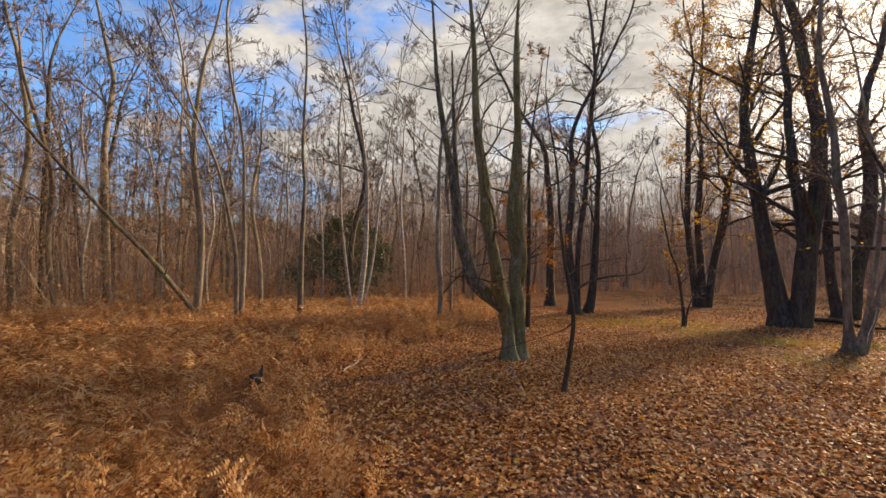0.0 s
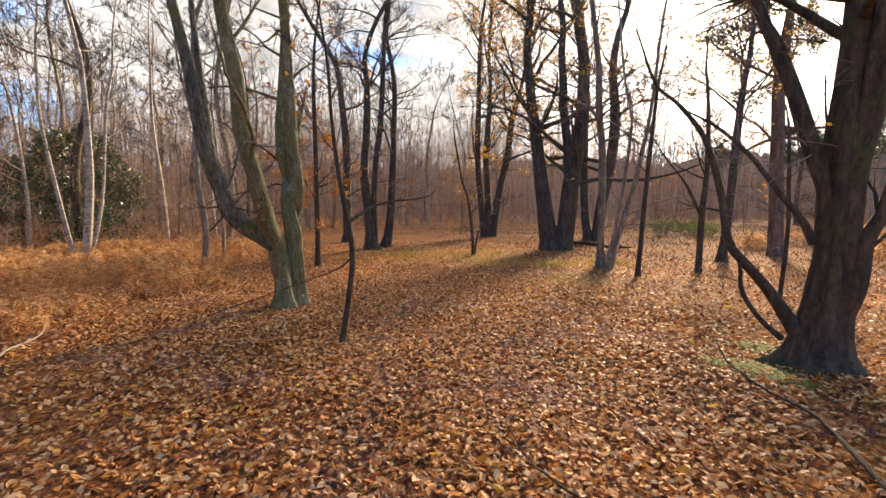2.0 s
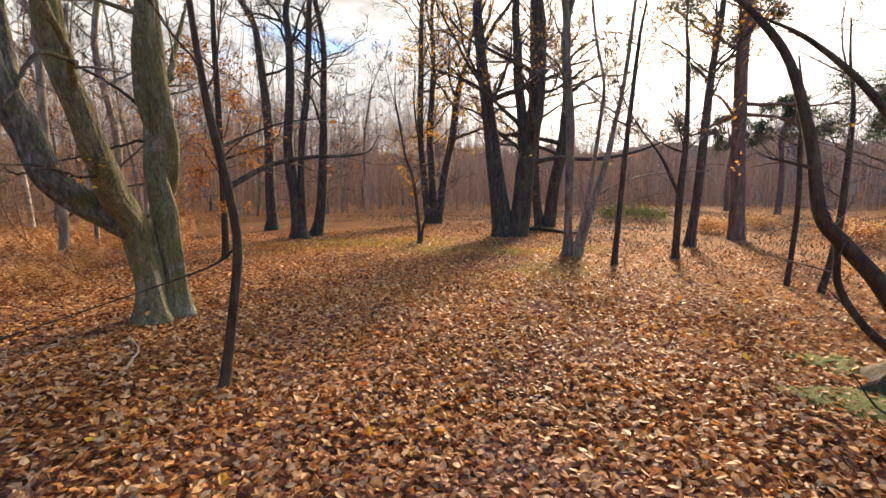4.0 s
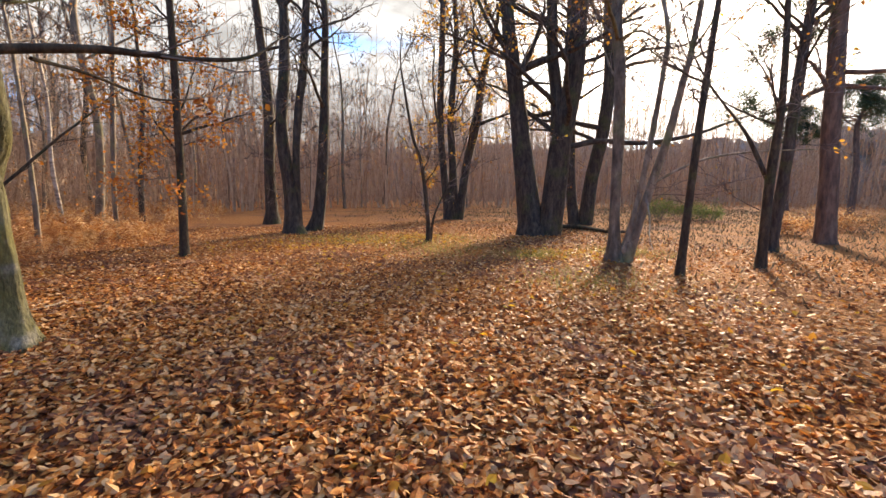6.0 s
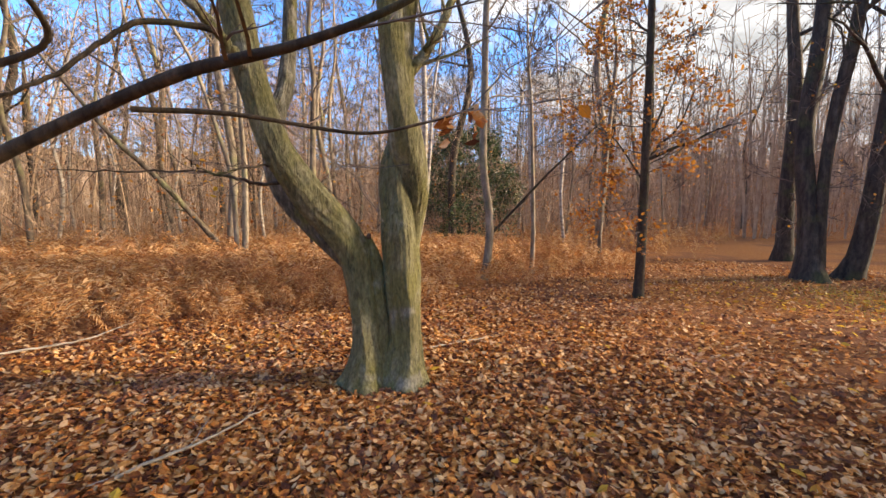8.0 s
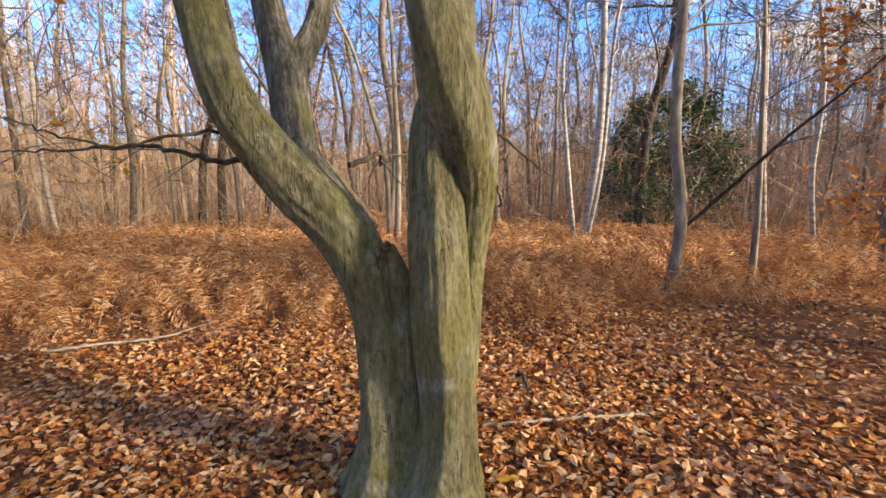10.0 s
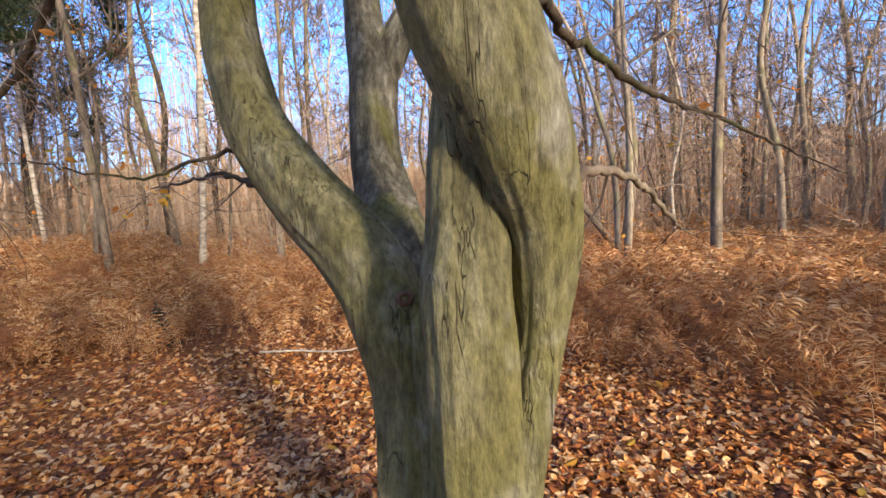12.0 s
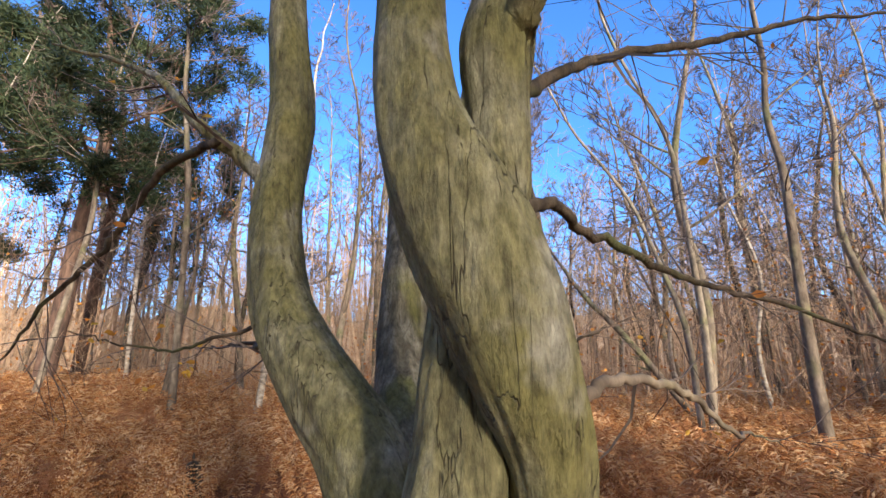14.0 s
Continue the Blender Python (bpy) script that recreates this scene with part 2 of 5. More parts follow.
SOIL = material("litter_ground", [(0.10, 0.04, 0.02), (0.25, 0.10, 0.04), (0.44, 0.195, 0.07), (0.58, 0.33, 0.16)], 22, rough=0.95, bump=1.0, bump_scale=30, dist=0.05, spec=0.05,
                second=((0.22, 0.10, 0.055), 0.35, 0.45, 0.65))


# ---- mesh helpers ----
class Geo:
    """Gathers vertices and faces of one part."""

    def __init__(self):
        self.v, self.f, self.count = [], [], 0

    def put(self, verts, faces):
        self.v.append(np.asarray(verts, float))
        self.f.extend((np.asarray(faces) + self.count).tolist())
        self.count += len(verts)

    def mesh(self, name, mat, smooth=True):
        me = bpy.data.meshes.new(name)
        if self.count:
            me.from_pydata(np.concatenate(self.v).tolist(), [], self.f)
        me.materials.append(mat)
        if smooth:
            me.polygons.foreach_set("use_smooth", [True] * len(me.polygons))
        me.update()
        return me


def part(name, geo, mat, parent, label="", smooth=True):
    ob = new(name, geo.mesh(name, mat, smooth))
    ob.parent = parent
    return tagged(ob, label)


def spline(points, n):
    """Catmull-Rom through the rows of points, n rows out."""
    p = np.asarray(points, float)
    p = np.vstack([2 * p[0] - p[1], p, 2 * p[-1] - p[-2]])
    out = []
    for u in np.linspace(0, len(p) - 3 - 1e-6, n):
        k = int(u)
        t = u - k
        a, b, c, d = p[k], p[k + 1], p[k + 2], p[k + 3]
        out.append(0.5 * (2 * b + (c - a) * t + (2 * a - 5 * b + 4 * c - d) * t * t + (3 * b - a - 3 * c + d) * t ** 3))
    out = np.array(out)
    if out.shape[1] == 4:
        out[:, 3] = np.maximum(out[:, 3], 0.003)
    return out


def rings(pts, sides):
    """Frames along a path: tangents, two normals."""
    t = np.gradient(pts, axis=0)
    t /= np.linalg.norm(t, axis=1)[:, None] + 1e-9
    ref = np.array([1.0, 0.13, 0.07]) if abs(t[0][0]) < 0.8 else np.array([0.1, 1.0, 0.05])
    u = np.cross(t, ref)
    u /= np.linalg.norm(u, axis=1)[:, None] + 1e-9
    w = np.cross(t, u)
    return t, u, w


def tube(geo, pts, radii, sides=5, lump=None, cap=True):
    pts, radii = np.asarray(pts, float), np.asarray(radii, float)
    n = len(pts)
    t, u, w = rings(pts, sides)
    a = np.linspace(0, 2 * np.pi, sides, endpoint=False)
    r = np.repeat(radii[:, None], sides, 1)
    if lump is not None:
        r = r * lump(pts, a)
    v = pts[:, None, :] + r[..., None] * (np.cos(a)[None, :, None] * u[:, None, :] + np.sin(a)[None, :, None] * w[:, None, :])
    v = v.reshape(-1, 3)
    i, j = np.meshgrid(np.arange(n - 1), np.arange(sides), indexing="ij")
    j2 = (j + 1) % sides
    f = np.stack([i * sides + j, i * sides + j2, (i + 1) * sides + j2, (i + 1) * sides + j], -1).reshape(-1, 4)
    geo.put(v, f)
    if cap:
        geo.f.append([geo.count - sides + k for k in range(sides)])


def flutes(seed, amount=0.1, ribs=4, fine=0.03, twist=1.0, foot=0.0, z0=0.0):
    """Uneven cross-section: ribs that wander up the stem, fine lumps, and a spread foot."""
    rs = np.random.RandomState(seed)
    ph = rs.uniform(0, 6.28, 8)

    def lump(pts, a):
        z = pts[:, 2][:, None] - z0
        A = a[None, :]
        s = 1 + amount * np.cos(ribs * A + twist * z + ph[0]) * (0.7 + 0.3 * np.sin(1.7 * z + ph[1]))
        s = s + amount * 0.6 * np.cos(2 * A - 0.8 * twist * z + ph[2]) + fine * np.sin(9 * A + 3.1 * z + ph[3]) * np.sin(4.3 * z + ph[4])
        s = s + fine * 0.8 * np.sin(13 * A - 2.2 * z + ph[5])
        s = s + foot * np.exp(-np.maximum(z, 0) / 0.16) * (0.6 + 0.6 * np.maximum(0, np.cos((ribs + 1) * A + ph[6])))
        return s
    return lump


def wrinkled(lump, seed, depth):
    """Adds long irregular wrinkles and knots to a cross-section."""
    rs = np.random.RandomState(seed)
    waves = [(rs.randint(5, 30), rs.uniform(-9, 9), rs.uniform(0, 6.28), rs.uniform(2, 7), rs.uniform(0, 6.28)) for _ in range(16)]

    def both(pts, a):
        z, A = pts[:, 2][:, None], a[None, :]
        w = 0.0
        for k, tilt, p, q, p2 in waves:
            w = w + np.sin(k * A + tilt * z + p + 1.5 * np.sin(q * z + p2)) * np.sin(q * 0.7 * z + p2)
        w = w / 2.2
        return lump(pts, a) + depth * np.where(w > 0, w, -1.2 * np.abs(w) ** 0.6)
    return both


def wander(rs, start, way, length, n, curl=0.25, lift=0.0):
    """A crooked path."""
    p, d, out = np.array(start, float), np.array(way, float) / np.linalg.norm(way), []
    step = length / (n - 1)
    for _ in range(n):
        out.append(p.copy())
        d = d + rs.normal(0, curl, 3) * 0.5
        d[2] += lift
        d /= np.linalg.norm(d)
        p = p + d * step
    return np.array(out)


def leaf_cards(rs, n, size, flat=0.6):
    """n small pointed leaves, folded on their midrib, at the origin: vertices (n, 6, 3) and faces of one."""
    base = np.array([(0, -0.5, 0), (0.30, -0.12, 0.10), (0.24, 0.22, 0.09), (0, 0.55, 0.02), (-0.24, 0.22, 0.09), (-0.30, -0.12, 0.10)])
    v = np.repeat(base[None], n, 0)
    v[:, :, 2] *= rs.uniform(-0.6, 1.9, (n, 1))
    v[:, :, 2] += (v[:, :, 1] ** 2) * rs.uniform(-0.5, 0.8, (n, 1))
    v[:, :, 0] *= rs.uniform(0.75, 1.25, (n, 1))
    v *= (size * rs.uniform(0.6, 1.35, n))[:, None, None]
    yaw, tilt, roll = rs.uniform(0, 6.28, n), rs.normal(0, flat, n), rs.normal(0, flat, n)
    cy, sy, ct, st, cr, sr = np.cos(yaw), np.sin(yaw), np.cos(tilt), np.sin(tilt), np.cos(roll), np.sin(roll)
    y1, z1 = v[..., 1] * ct[:, None] - v[..., 2] * st[:, None], v[..., 1] * st[:, None] + v[..., 2] * ct[:, None]
    x1, z2 = v[..., 0] * cr[:, None] + z1 * sr[:, None], -v[..., 0] * sr[:, None] + z1 * cr[:, None]
    return np.stack([x1 * cy[:, None] - y1 * sy[:, None], x1 * sy[:, None] + y1 * cy[:, None], z2], -1), np.array([(0, 1, 2, 3), (0, 3, 4, 5)])


def scatter_leaves(geo, rs, places, size, flat=0.6):
    if len(places) == 0:
        return
    v, f = leaf_cards(rs, len(places), size, flat)
    v = v + np.asarray(places)[:, None, :]
    k = np.arange(len(places))[:, None, None] * 6
    geo.put(v.reshape(-1, 3), (f[None] + k).reshape(-1, 4))


def branch(rs, wood, fine, start, way, length, radius, level, tips, spare=1.0, lift=0.02, thin=0.0022):
    """A branch with its side branches; the thick ones go to wood, twigs to fine."""
    n = (3, 5, 6, 8)[max(0, min(3, level))]
    p = wander(rs, start, way, length, n, 0.30, lift)
    r = np.linspace(radius, max(thin * 0.8, radius * 0.25), n)
    tube(wood if radius > 0.018 else fine, p, r, 6 if radius > 0.03 else (4 if radius > 0.012 else 3), cap=False)
    if level <= 0:
        tips.append(p[-1]), tips.append(p[len(p) // 2])
        return
    for _ in range(max(1, int(round(rs.uniform(4.5, 7.5) * spare)))):
        u = rs.uniform(0.25, 1.0) * (n - 1)
        k = min(int(u), n - 2)
        q = p[k] + (p[k + 1] - p[k]) * (u - k)
        d = p[k + 1] - p[k]
        d = d / np.linalg.norm(d) + rs.normal(0, 0.45, 3)
        d[2] += 0.14
        f = 1 - 0.5 * u / (n - 1)
        branch(rs, wood, fine, q, d, length * rs.uniform(0.48, 0.85) * f, max(thin, radius * 0.46 * f), level - 1, tips, spare, lift, thin)


GROUND_DROP = 0.78


def ground_z(x, y):
    """The bank at the walk's start falls to the level clearing; slight unevenness."""
    k = np.clip((5.6 - y) / 7.0, 0, 1)
    z = GROUND_DROP * (k * k * (3 - 2 * k))
    return z + 0.018 * np.sin(x * 1.7 + 0.6 * y) + 0.015 * np.sin(2.3 * y - 0.9 * x + 1.0)


# ---- ground ----
def make_ground():
    xs = np.concatenate([[-900, -400, -180], np.arange(-80, -12, 4), np.arange(-12, 18, 0.3), np.arange(18, 84, 4), [180, 400, 900]])
    ys = np.concatenate([[-900, -400, -180], np.arange(-80, -8, 4), np.arange(-8, 26, 0.3), np.arange(26, 90, 4), [180, 400, 900]])
    X, Y = np.meshgrid(xs, ys, indexing="ij")
    Z = ground_z(X, Y)
    Z = np.where((abs(X) > 100) | (abs(Y) > 100), 0, Z)
    g = Geo()
    n = len(ys)
    i, j = np.meshgrid(np.arange(len(xs) - 1), np.arange(n - 1), indexing="ij")
    g.put(np.stack([X, Y, Z], -1).reshape(-1, 3), np.stack([i * n + j, (i + 1) * n + j, (i + 1) * n + j + 1, i * n + j + 1], -1).reshape(-1, 4))
    tagged(new("ground", g.mesh("ground", SOIL)), "woodland floor of soil and matted brown leaves", "ground", kind="structure")


make_ground()


def bracken_zone(x, y):
    """Signed depth into the bracken, positive inside (metres, rough)."""
    edge = np.interp(y, [-6, 0, 3, 5.3, 7.5, 9.5, 11.5, 13.5, 17, 21, 26, 34, 60], [1.2, 0.2, -0.5, -1.5, -2.4, -1.9, -1.1, 0.3, 1.0, 2.6, 4.2, 5.0, 6.0])
    return edge - x + 0.35 * np.sin(1.9 * y) + 0.25 * np.sin(4.1 * y + x)


# ---- trees ----
def tree(name, stems, bark, label, category="tree", height=11.0, limbs=14, first=3.0, reach=2.6, leaves=0, leaf_mat=None, seed=1, spare=1.0,
         sides=10, foot=0.5, ribs=3, rough=0.08, group="", leaf_size=0.06, low_twigs=7, extra=(), levels=3, thin=0.0035, sprays=0):
    """A tree whose stems follow control rows (x, y, z, radius), go on to their height, and carry a bare crown."""
    rs = np.random.RandomState(seed)
    base = np.array(stems[0][0][:3])
    base[2] = float(ground_z(base[0], base[1]))
    root = new(name)
    root.location = base
    tagged(root, label, category, group)
    fine, leafy, tips = Geo(), Geo(), []
    thin = max(thin, 0.0004 * math.hypot(base[0] - 3, base[1] - 7))     # far crowns keep only their stouter twigs
    for k, rows in enumerate(stems):
        rows = np.array(rows, float)
        rows[:, :3] -= base
        rows[:, 3] *= {"ash_tree": 0.72, "oak_tree": 0.9, "alder_tree": 0.86, "old_oak_tree": 0.82, "woodland_tree": 0.8}.get(name, 1.0)
        if k == 0:
            rows[0, 2] = -0.12
        top, way = rows[-1], rows[-1, :3] - rows[-2, :3]
        way = way / np.linalg.norm(way)
        grown = [rows]
        tall = height * rs.uniform(0.85, 1.1)
        z, r, p = top[2], top[3], top[:3].copy()
        while z < tall and height > 0:
            way = way + rs.normal(0, 0.10, 3)
            way[2] = abs(way[2]) + 0.08
            way /= np.linalg.norm(way)
            step = min(1.2, 0.35 + tall * 0.08)
            p = p + way * step
            z = p[2]
            r *= max(0.62, 1 - step / max(1.0, tall - top[2]) * 0.95)
            grown.append(np.array([[*p, max(r, 0.008)]]))
        rows = np.vstack(grown)
        path = spline(rows, max(10, min(44, len(rows) * 4)))
        wood = Geo()
        tube(wood, path[:, :3], path[:, 3], sides, flutes(seed * 7 + k, rough, ribs, rough * 0.3, 0.6, foot if k == 0 else 0.0))
        length = len(path)
        for _ in range(limbs):
            cand = [i for i in range(length - 1) if path[i, 2] > first]
            if not cand:
                break
            i = cand[int(rs.randint(len(cand)) ** 1.0)]
            a = rs.uniform(0, 6.28)
            up = rs.uniform(0.2, 1.2)
            d = np.array([math.cos(a), math.sin(a), up])
            frac = 1 - 0.6 * (path[i, 2] - first) / max(1.0, tall - first)
            branch(rs, wood, fine, path[i, :3], d, reach * rs.uniform(0.55, 1.1) * frac, max(0.012, path[i, 3] * rs.uniform(0.25, 0.5)), levels, tips, spare * 0.72, 0.02, thin)
        for _ in range(low_twigs):
            i = rs.randint(max(1, length // 8), max(2, int(length * 0.75)))
            a = rs.uniform(0, 6.28)
            branch(rs, wood, fine, path[i, :3], np.array([math.cos(a), math.sin(a), rs.uniform(-0.1, 0.6)]), rs.uniform(0.5, 1.5) * reach * 0.5, 0.010, 2, tips, 0.6, 0.02, thin)
        part("trunk" if k == 0 else "stem", wood, bark, root)
    wood = Geo()
    for _ in range(sprays):
        # level side branches low on the stem, which keep their leaves
        z = rs.uniform(1.2, 5.2)
        q = spline(np.array(stems[0], float), 60)
        q = q[np.argmin(abs(q[:, 2] - z)), :3] - base
        a = rs.uniform(0, 6.28)
        got = []
        branch(rs, wood, fine, q, (math.cos(a), math.sin(a), rs.uniform(-0.05, 0.35)), rs.uniform(0.7, 1.5), 0.013, 2, got, 0.8, 0.0, thin)
        tips.extend(got * (12 if leaf_mat is RUST_LEAF else 2))
    if wood.count:
        part("limb", wood, bark, root)
    for rows in extra:
        rows = np.array(rows, float)
        rows[:, :3] -= base
        path = spline(rows, 5 * len(rows))
        wood = Geo()
        tube(wood, path[:, :3], path[:, 3], 8, flutes(seed + 31, 0.06, 2, 0.04))
        for _ in range(4):
            i = rs.randint(len(path) // 3, len(path) - 1)
            d = path[i + 1, :3] - path[i, :3]
            d = d / np.linalg.norm(d) + rs.normal(0, 0.6, 3)
            branch(rs, wood, fine, path[i, :3], d, rs.uniform(0.3, 0.9), max(0.003, path[i, 3] * 0.4), 1, tips, 0.7)
        part("limb", wood, bark, root)
    crown = tagged(part("crown", fine, TWIG, root, "bare thin twigs", False), kind="stuff")
    if leaves and tips:
        at = np.array(tips)[rs.randint(0, len(tips), leaves)] + rs.normal(0, 0.10, (leaves, 3))
        scatter_leaves(leafy, rs, at, leaf_size, 0.9)
        tagged(part("foliage", leafy, leaf_mat or GOLD_LEAF, crown, "last autumn leaves", False), kind="stuff")
    return root


# the twisted hornbeam: four fused stems
def hornbeam():
    rs = np.random.RandomState(5)
    base = np.array([1.98, 10.98, 0.0])
    root = new("hornbeam_tree")
    root.location = base
    tagged(root, "old multi-stemmed hornbeam with twisted, fluted grey-green trunk", "tree")
    stems = {
        "leaning_stem": [(1.90, 10.82, -0.12, 0.235), (1.904, 10.858, 0.3, 0.168), (1.89, 10.87, 0.6, 0.155), (1.83, 10.872, 0.9, 0.153), (1.80, 10.855, 1.1, 0.156), (1.775, 10.81, 1.3, 0.165), (1.70, 10.725, 1.5, 0.175),
                         (1.64, 10.62, 1.65, 0.173), (1.60, 10.483, 1.8, 0.167), (1.569, 10.326, 2.0, 0.152), (1.517, 10.20, 2.2, 0.140), (1.466, 10.117, 2.45, 0.130), (1.41, 10.072, 2.7, 0.126), (1.34, 10.045, 2.95, 0.128),
                         (1.286, 10.035, 3.2, 0.132), (1.245, 10.01, 3.45, 0.13), (1.2, 9.9, 4.2, 0.115), (1.0, 9.75, 5.5, 0.09), (0.9, 9.6, 7.5, 0.05), (0.7, 9.6, 9.5, 0.02)],
        "twisted_stem": [(2.136, 11.17, -0.12, 0.175), (2.136, 11.189, 0.4, 0.118), (2.142, 11.195, 0.7, 0.112), (2.13, 11.245, 1.0, 0.11), (2.07, 11.325, 1.3, 0.107), (2.08, 11.345, 1.5, 0.117), (2.12, 11.343, 1.7, 0.130),
                         (2.18, 11.288, 1.9, 0.151), (2.194, 11.225, 2.1, 0.172), (2.20, 11.150, 2.3, 0.178), (2.225, 11.072, 2.5, 0.156), (2.22, 11.005, 2.714, 0.130), (2.20, 10.980, 2.94, 0.122), (2.17, 10.970, 3.2, 0.118),
                         (2.12, 10.93, 4.2, 0.11), (2.1, 10.8, 5.5, 0.095), (2.0, 10.6, 7.5, 0.06), (2.1, 10.5, 9.8, 0.02)],
        "straight_stem": [(2.18, 11.07, -0.12, 0.23), (2.188, 11.117, 0.4, 0.164), (2.173, 11.117, 0.7, 0.163), (2.15, 11.104, 1.0, 0.164), (2.142, 11.096, 1.3, 0.163), (2.13, 11.09, 1.5, 0.160), (2.095, 11.11, 1.7, 0.150),
                          (2.068, 11.118, 1.9, 0.145), (2.055, 11.15, 2.15, 0.138), (2.08, 11.22, 2.4, 0.125), (2.08, 11.252, 2.644, 0.112), (2.05, 11.249, 2.833, 0.122), (2.03, 11.251, 3.03, 0.142), (2.0, 11.30, 3.3, 0.13),
                          (2.0, 11.40, 3.8, 0.11), (2.1, 11.55, 4.8, 0.10), (2.2, 11.6, 6.8, 0.06), (2.2, 11.7, 9.2, 0.02)],
        "fused_core": [(2.0, 10.98, -0.12, 0.15), (1.99, 10.98, 0.3, 0.10), (1.98, 10.98, 0.7, 0.09), (1.95, 10.98, 1.0, 0.085), (1.92, 10.95, 1.25, 0.07), (1.88, 10.91, 1.45, 0.03)],
        "rear_stem": [(1.78, 10.83, 1.2, 0.12), (1.55, 10.79, 1.42, 0.155), (1.27, 10.76, 1.64, 0.165), (1.06, 10.69, 1.85, 0.16), (0.94, 10.64, 2.07, 0.150), (0.88, 10.636, 2.33, 0.145), (0.78, 10.635, 2.62, 0.150), (0.68, 10.59, 2.9, 0.125),
                      (0.61, 10.56, 3.2, 0.115), (0.45, 10.45, 4.5, 0.09), (0.1, 10.4, 6.5, 0.06), (-0.1, 10.4, 9.0, 0.02)],
        "rear_fork": [(0.79, 10.65, 2.52, 0.10), (0.75, 10.76, 2.76, 0.095), (0.72, 10.89, 3.0, 0.085), (0.68, 10.98, 3.35, 0.08), (0.6, 11.1, 4.2, 0.07), (0.5, 11.2, 5.5, 0.055), (0.4, 11.3, 8.0, 0.02)],
    }
    fine, tips = Geo(), []
    feet = {"leaning_stem": (0.4, 0.09, 3), "twisted_stem": (0.3, 0.12, 3), "straight_stem": (0.4, 0.08, 4), "fused_core": (0.3, 0.06, 3), "rear_stem": (0, 0.08, 3), "rear_fork": (0, 0.06, 3)}
    for k, (name, rows) in enumerate(stems.items()):
        rows = np.array(rows)
        rows[:, :3] -= base
        foot, amount, ribs = feet[name]
        path = spline(rows, 240)
        g = Geo()
        tube(g, path[:, :3], path[:, 3], 84, wrinkled(flutes(40 + k, amount, ribs, 0.02, 2.4 if "twist" in name else 0.5, foot), 60 + k, 0.03 if "rear" in name else 0.016))
        for _ in range(0 if "core" in name else 6):
            i = rs.randint(204, 236)
            a = rs.uniform(0, 6.28)
            branch(rs, g, fine, path[i, :3], np.array([math.cos(a), math.sin(a), rs.uniform(0.2, 0.9)]), rs.uniform(1.0, 2.4), path[i, 3] * 0.35, 2, tips, 0.9)
        part(name, g, OLD_HORNBEAM if "rear" in name else HORNBEAM, root)
    limbs = [
        [(2.14, 11.30, 2.40, 0.025), (1.90, 11.44, 2.49, 0.020), (1.7, 11.57, 2.44, 0.018), (1.4, 11.88, 2.37, 0.017), (1.1, 12.24, 2.29, 0.014), (0.68, 12.82, 2.22, 0.012), (0.37, 13.46, 2.03, 0.008), (0.1, 14.1, 1.85, 0.004)],
        [(2.12, 11.42, 1.80, 0.022), (1.95, 11.56, 1.88, 0.019), (1.8, 11.73, 1.87, 0.016), (1.6, 11.92, 1.81, 0.014), (1.4, 12.13, 1.65, 0.010), (0.92, 12.4, 1.58, 0.006), (0.61, 12.7, 1.48, 0.003)],
        [(2.04, 11.33, 2.85, 0.028), (1.8, 11.526, 3.10, 0.023), (1.5, 11.838, 3.367, 0.021), (1.2, 12.359, 3.596, 0.019), (0.9, 12.98, 3.887, 0.014), (0.6, 13.73, 4.1, 0.008)],
        [(1.40, 10.04, 2.82, 0.047), (1.42, 9.86, 3.0, 0.040), (1.42, 9.56, 3.24, 0.034), (1.31, 9.21, 3.6, 0.027), (1.12, 8.69, 3.95, 0.019), (1.01, 7.88, 4.3, 0.009)],
        [(1.48, 9.75, 3.1, 0.026), (1.28, 9.24, 3.05, 0.022), (1.16, 8.79, 2.61, 0.017), (1.07, 8.34, 2.29, 0.012), (0.94, 7.93, 1.94, 0.006)],
        [(1.56, 10.26, 1.96, 0.022), (1.34, 10.1, 1.94, 0.017), (1.07, 9.8, 2.03, 0.013), (0.75, 9.41, 2.03, 0.009), (0.37, 8.93, 2.03, 0.004)],
        [(2.03, 11.26, 2.9, 0.07), (2.10, 11.32, 3.06, 0.062), (2.19, 11.40, 3.2, 0.056), (2.30, 11.5, 3.42, 0.05), (2.42, 11.7, 3.9, 0.04), (2.6, 12.1, 4.7, 0.02)],
        [(1.52, 10.2, 2.1, 0.012), (1.50, 9.9, 2.06, 0.009), (1.48, 9.66, 2.0, 0.007), (1.60, 9.45, 2.02, 0.005), (1.72, 9.3, 2.08, 0.003)],
        [(1.06, 11.0, 1.95, 0.02), (0.9, 11.3, 2.05, 0.016), (0.5, 11.5, 2.0, 0.012), (0.3, 11.9, 2.15, 0.006)],
    ]
    for rows in limbs:
        rows = np.array(rows)
        rows[:, :3] -= base
        path = spline(rows, 7 * len(rows))
        path[:, :3] += rs.normal(0, 0.006, (len(path), 3))
        g = Geo()
        tube(g, path[:, :3], path[:, 3], 10, flutes(int(rows[0, 0] * 977) % 991, 0.08, 2, 0.06))
        for _ in range(6 if len(rows) > 3 else 0):
            i = rs.randint(len(path) // 4, len(path) - 1)
            d = path[i + 1, :3] - path[i, :3]
            d = d / np.linalg.norm(d) + rs.normal(0, 0.7, 3)
            branch(rs, g, fine, path[i, :3], d, rs.uniform(0.3, 0.9), max(0.003, path[i, 3] * 0.4), 1, tips, 0.7)
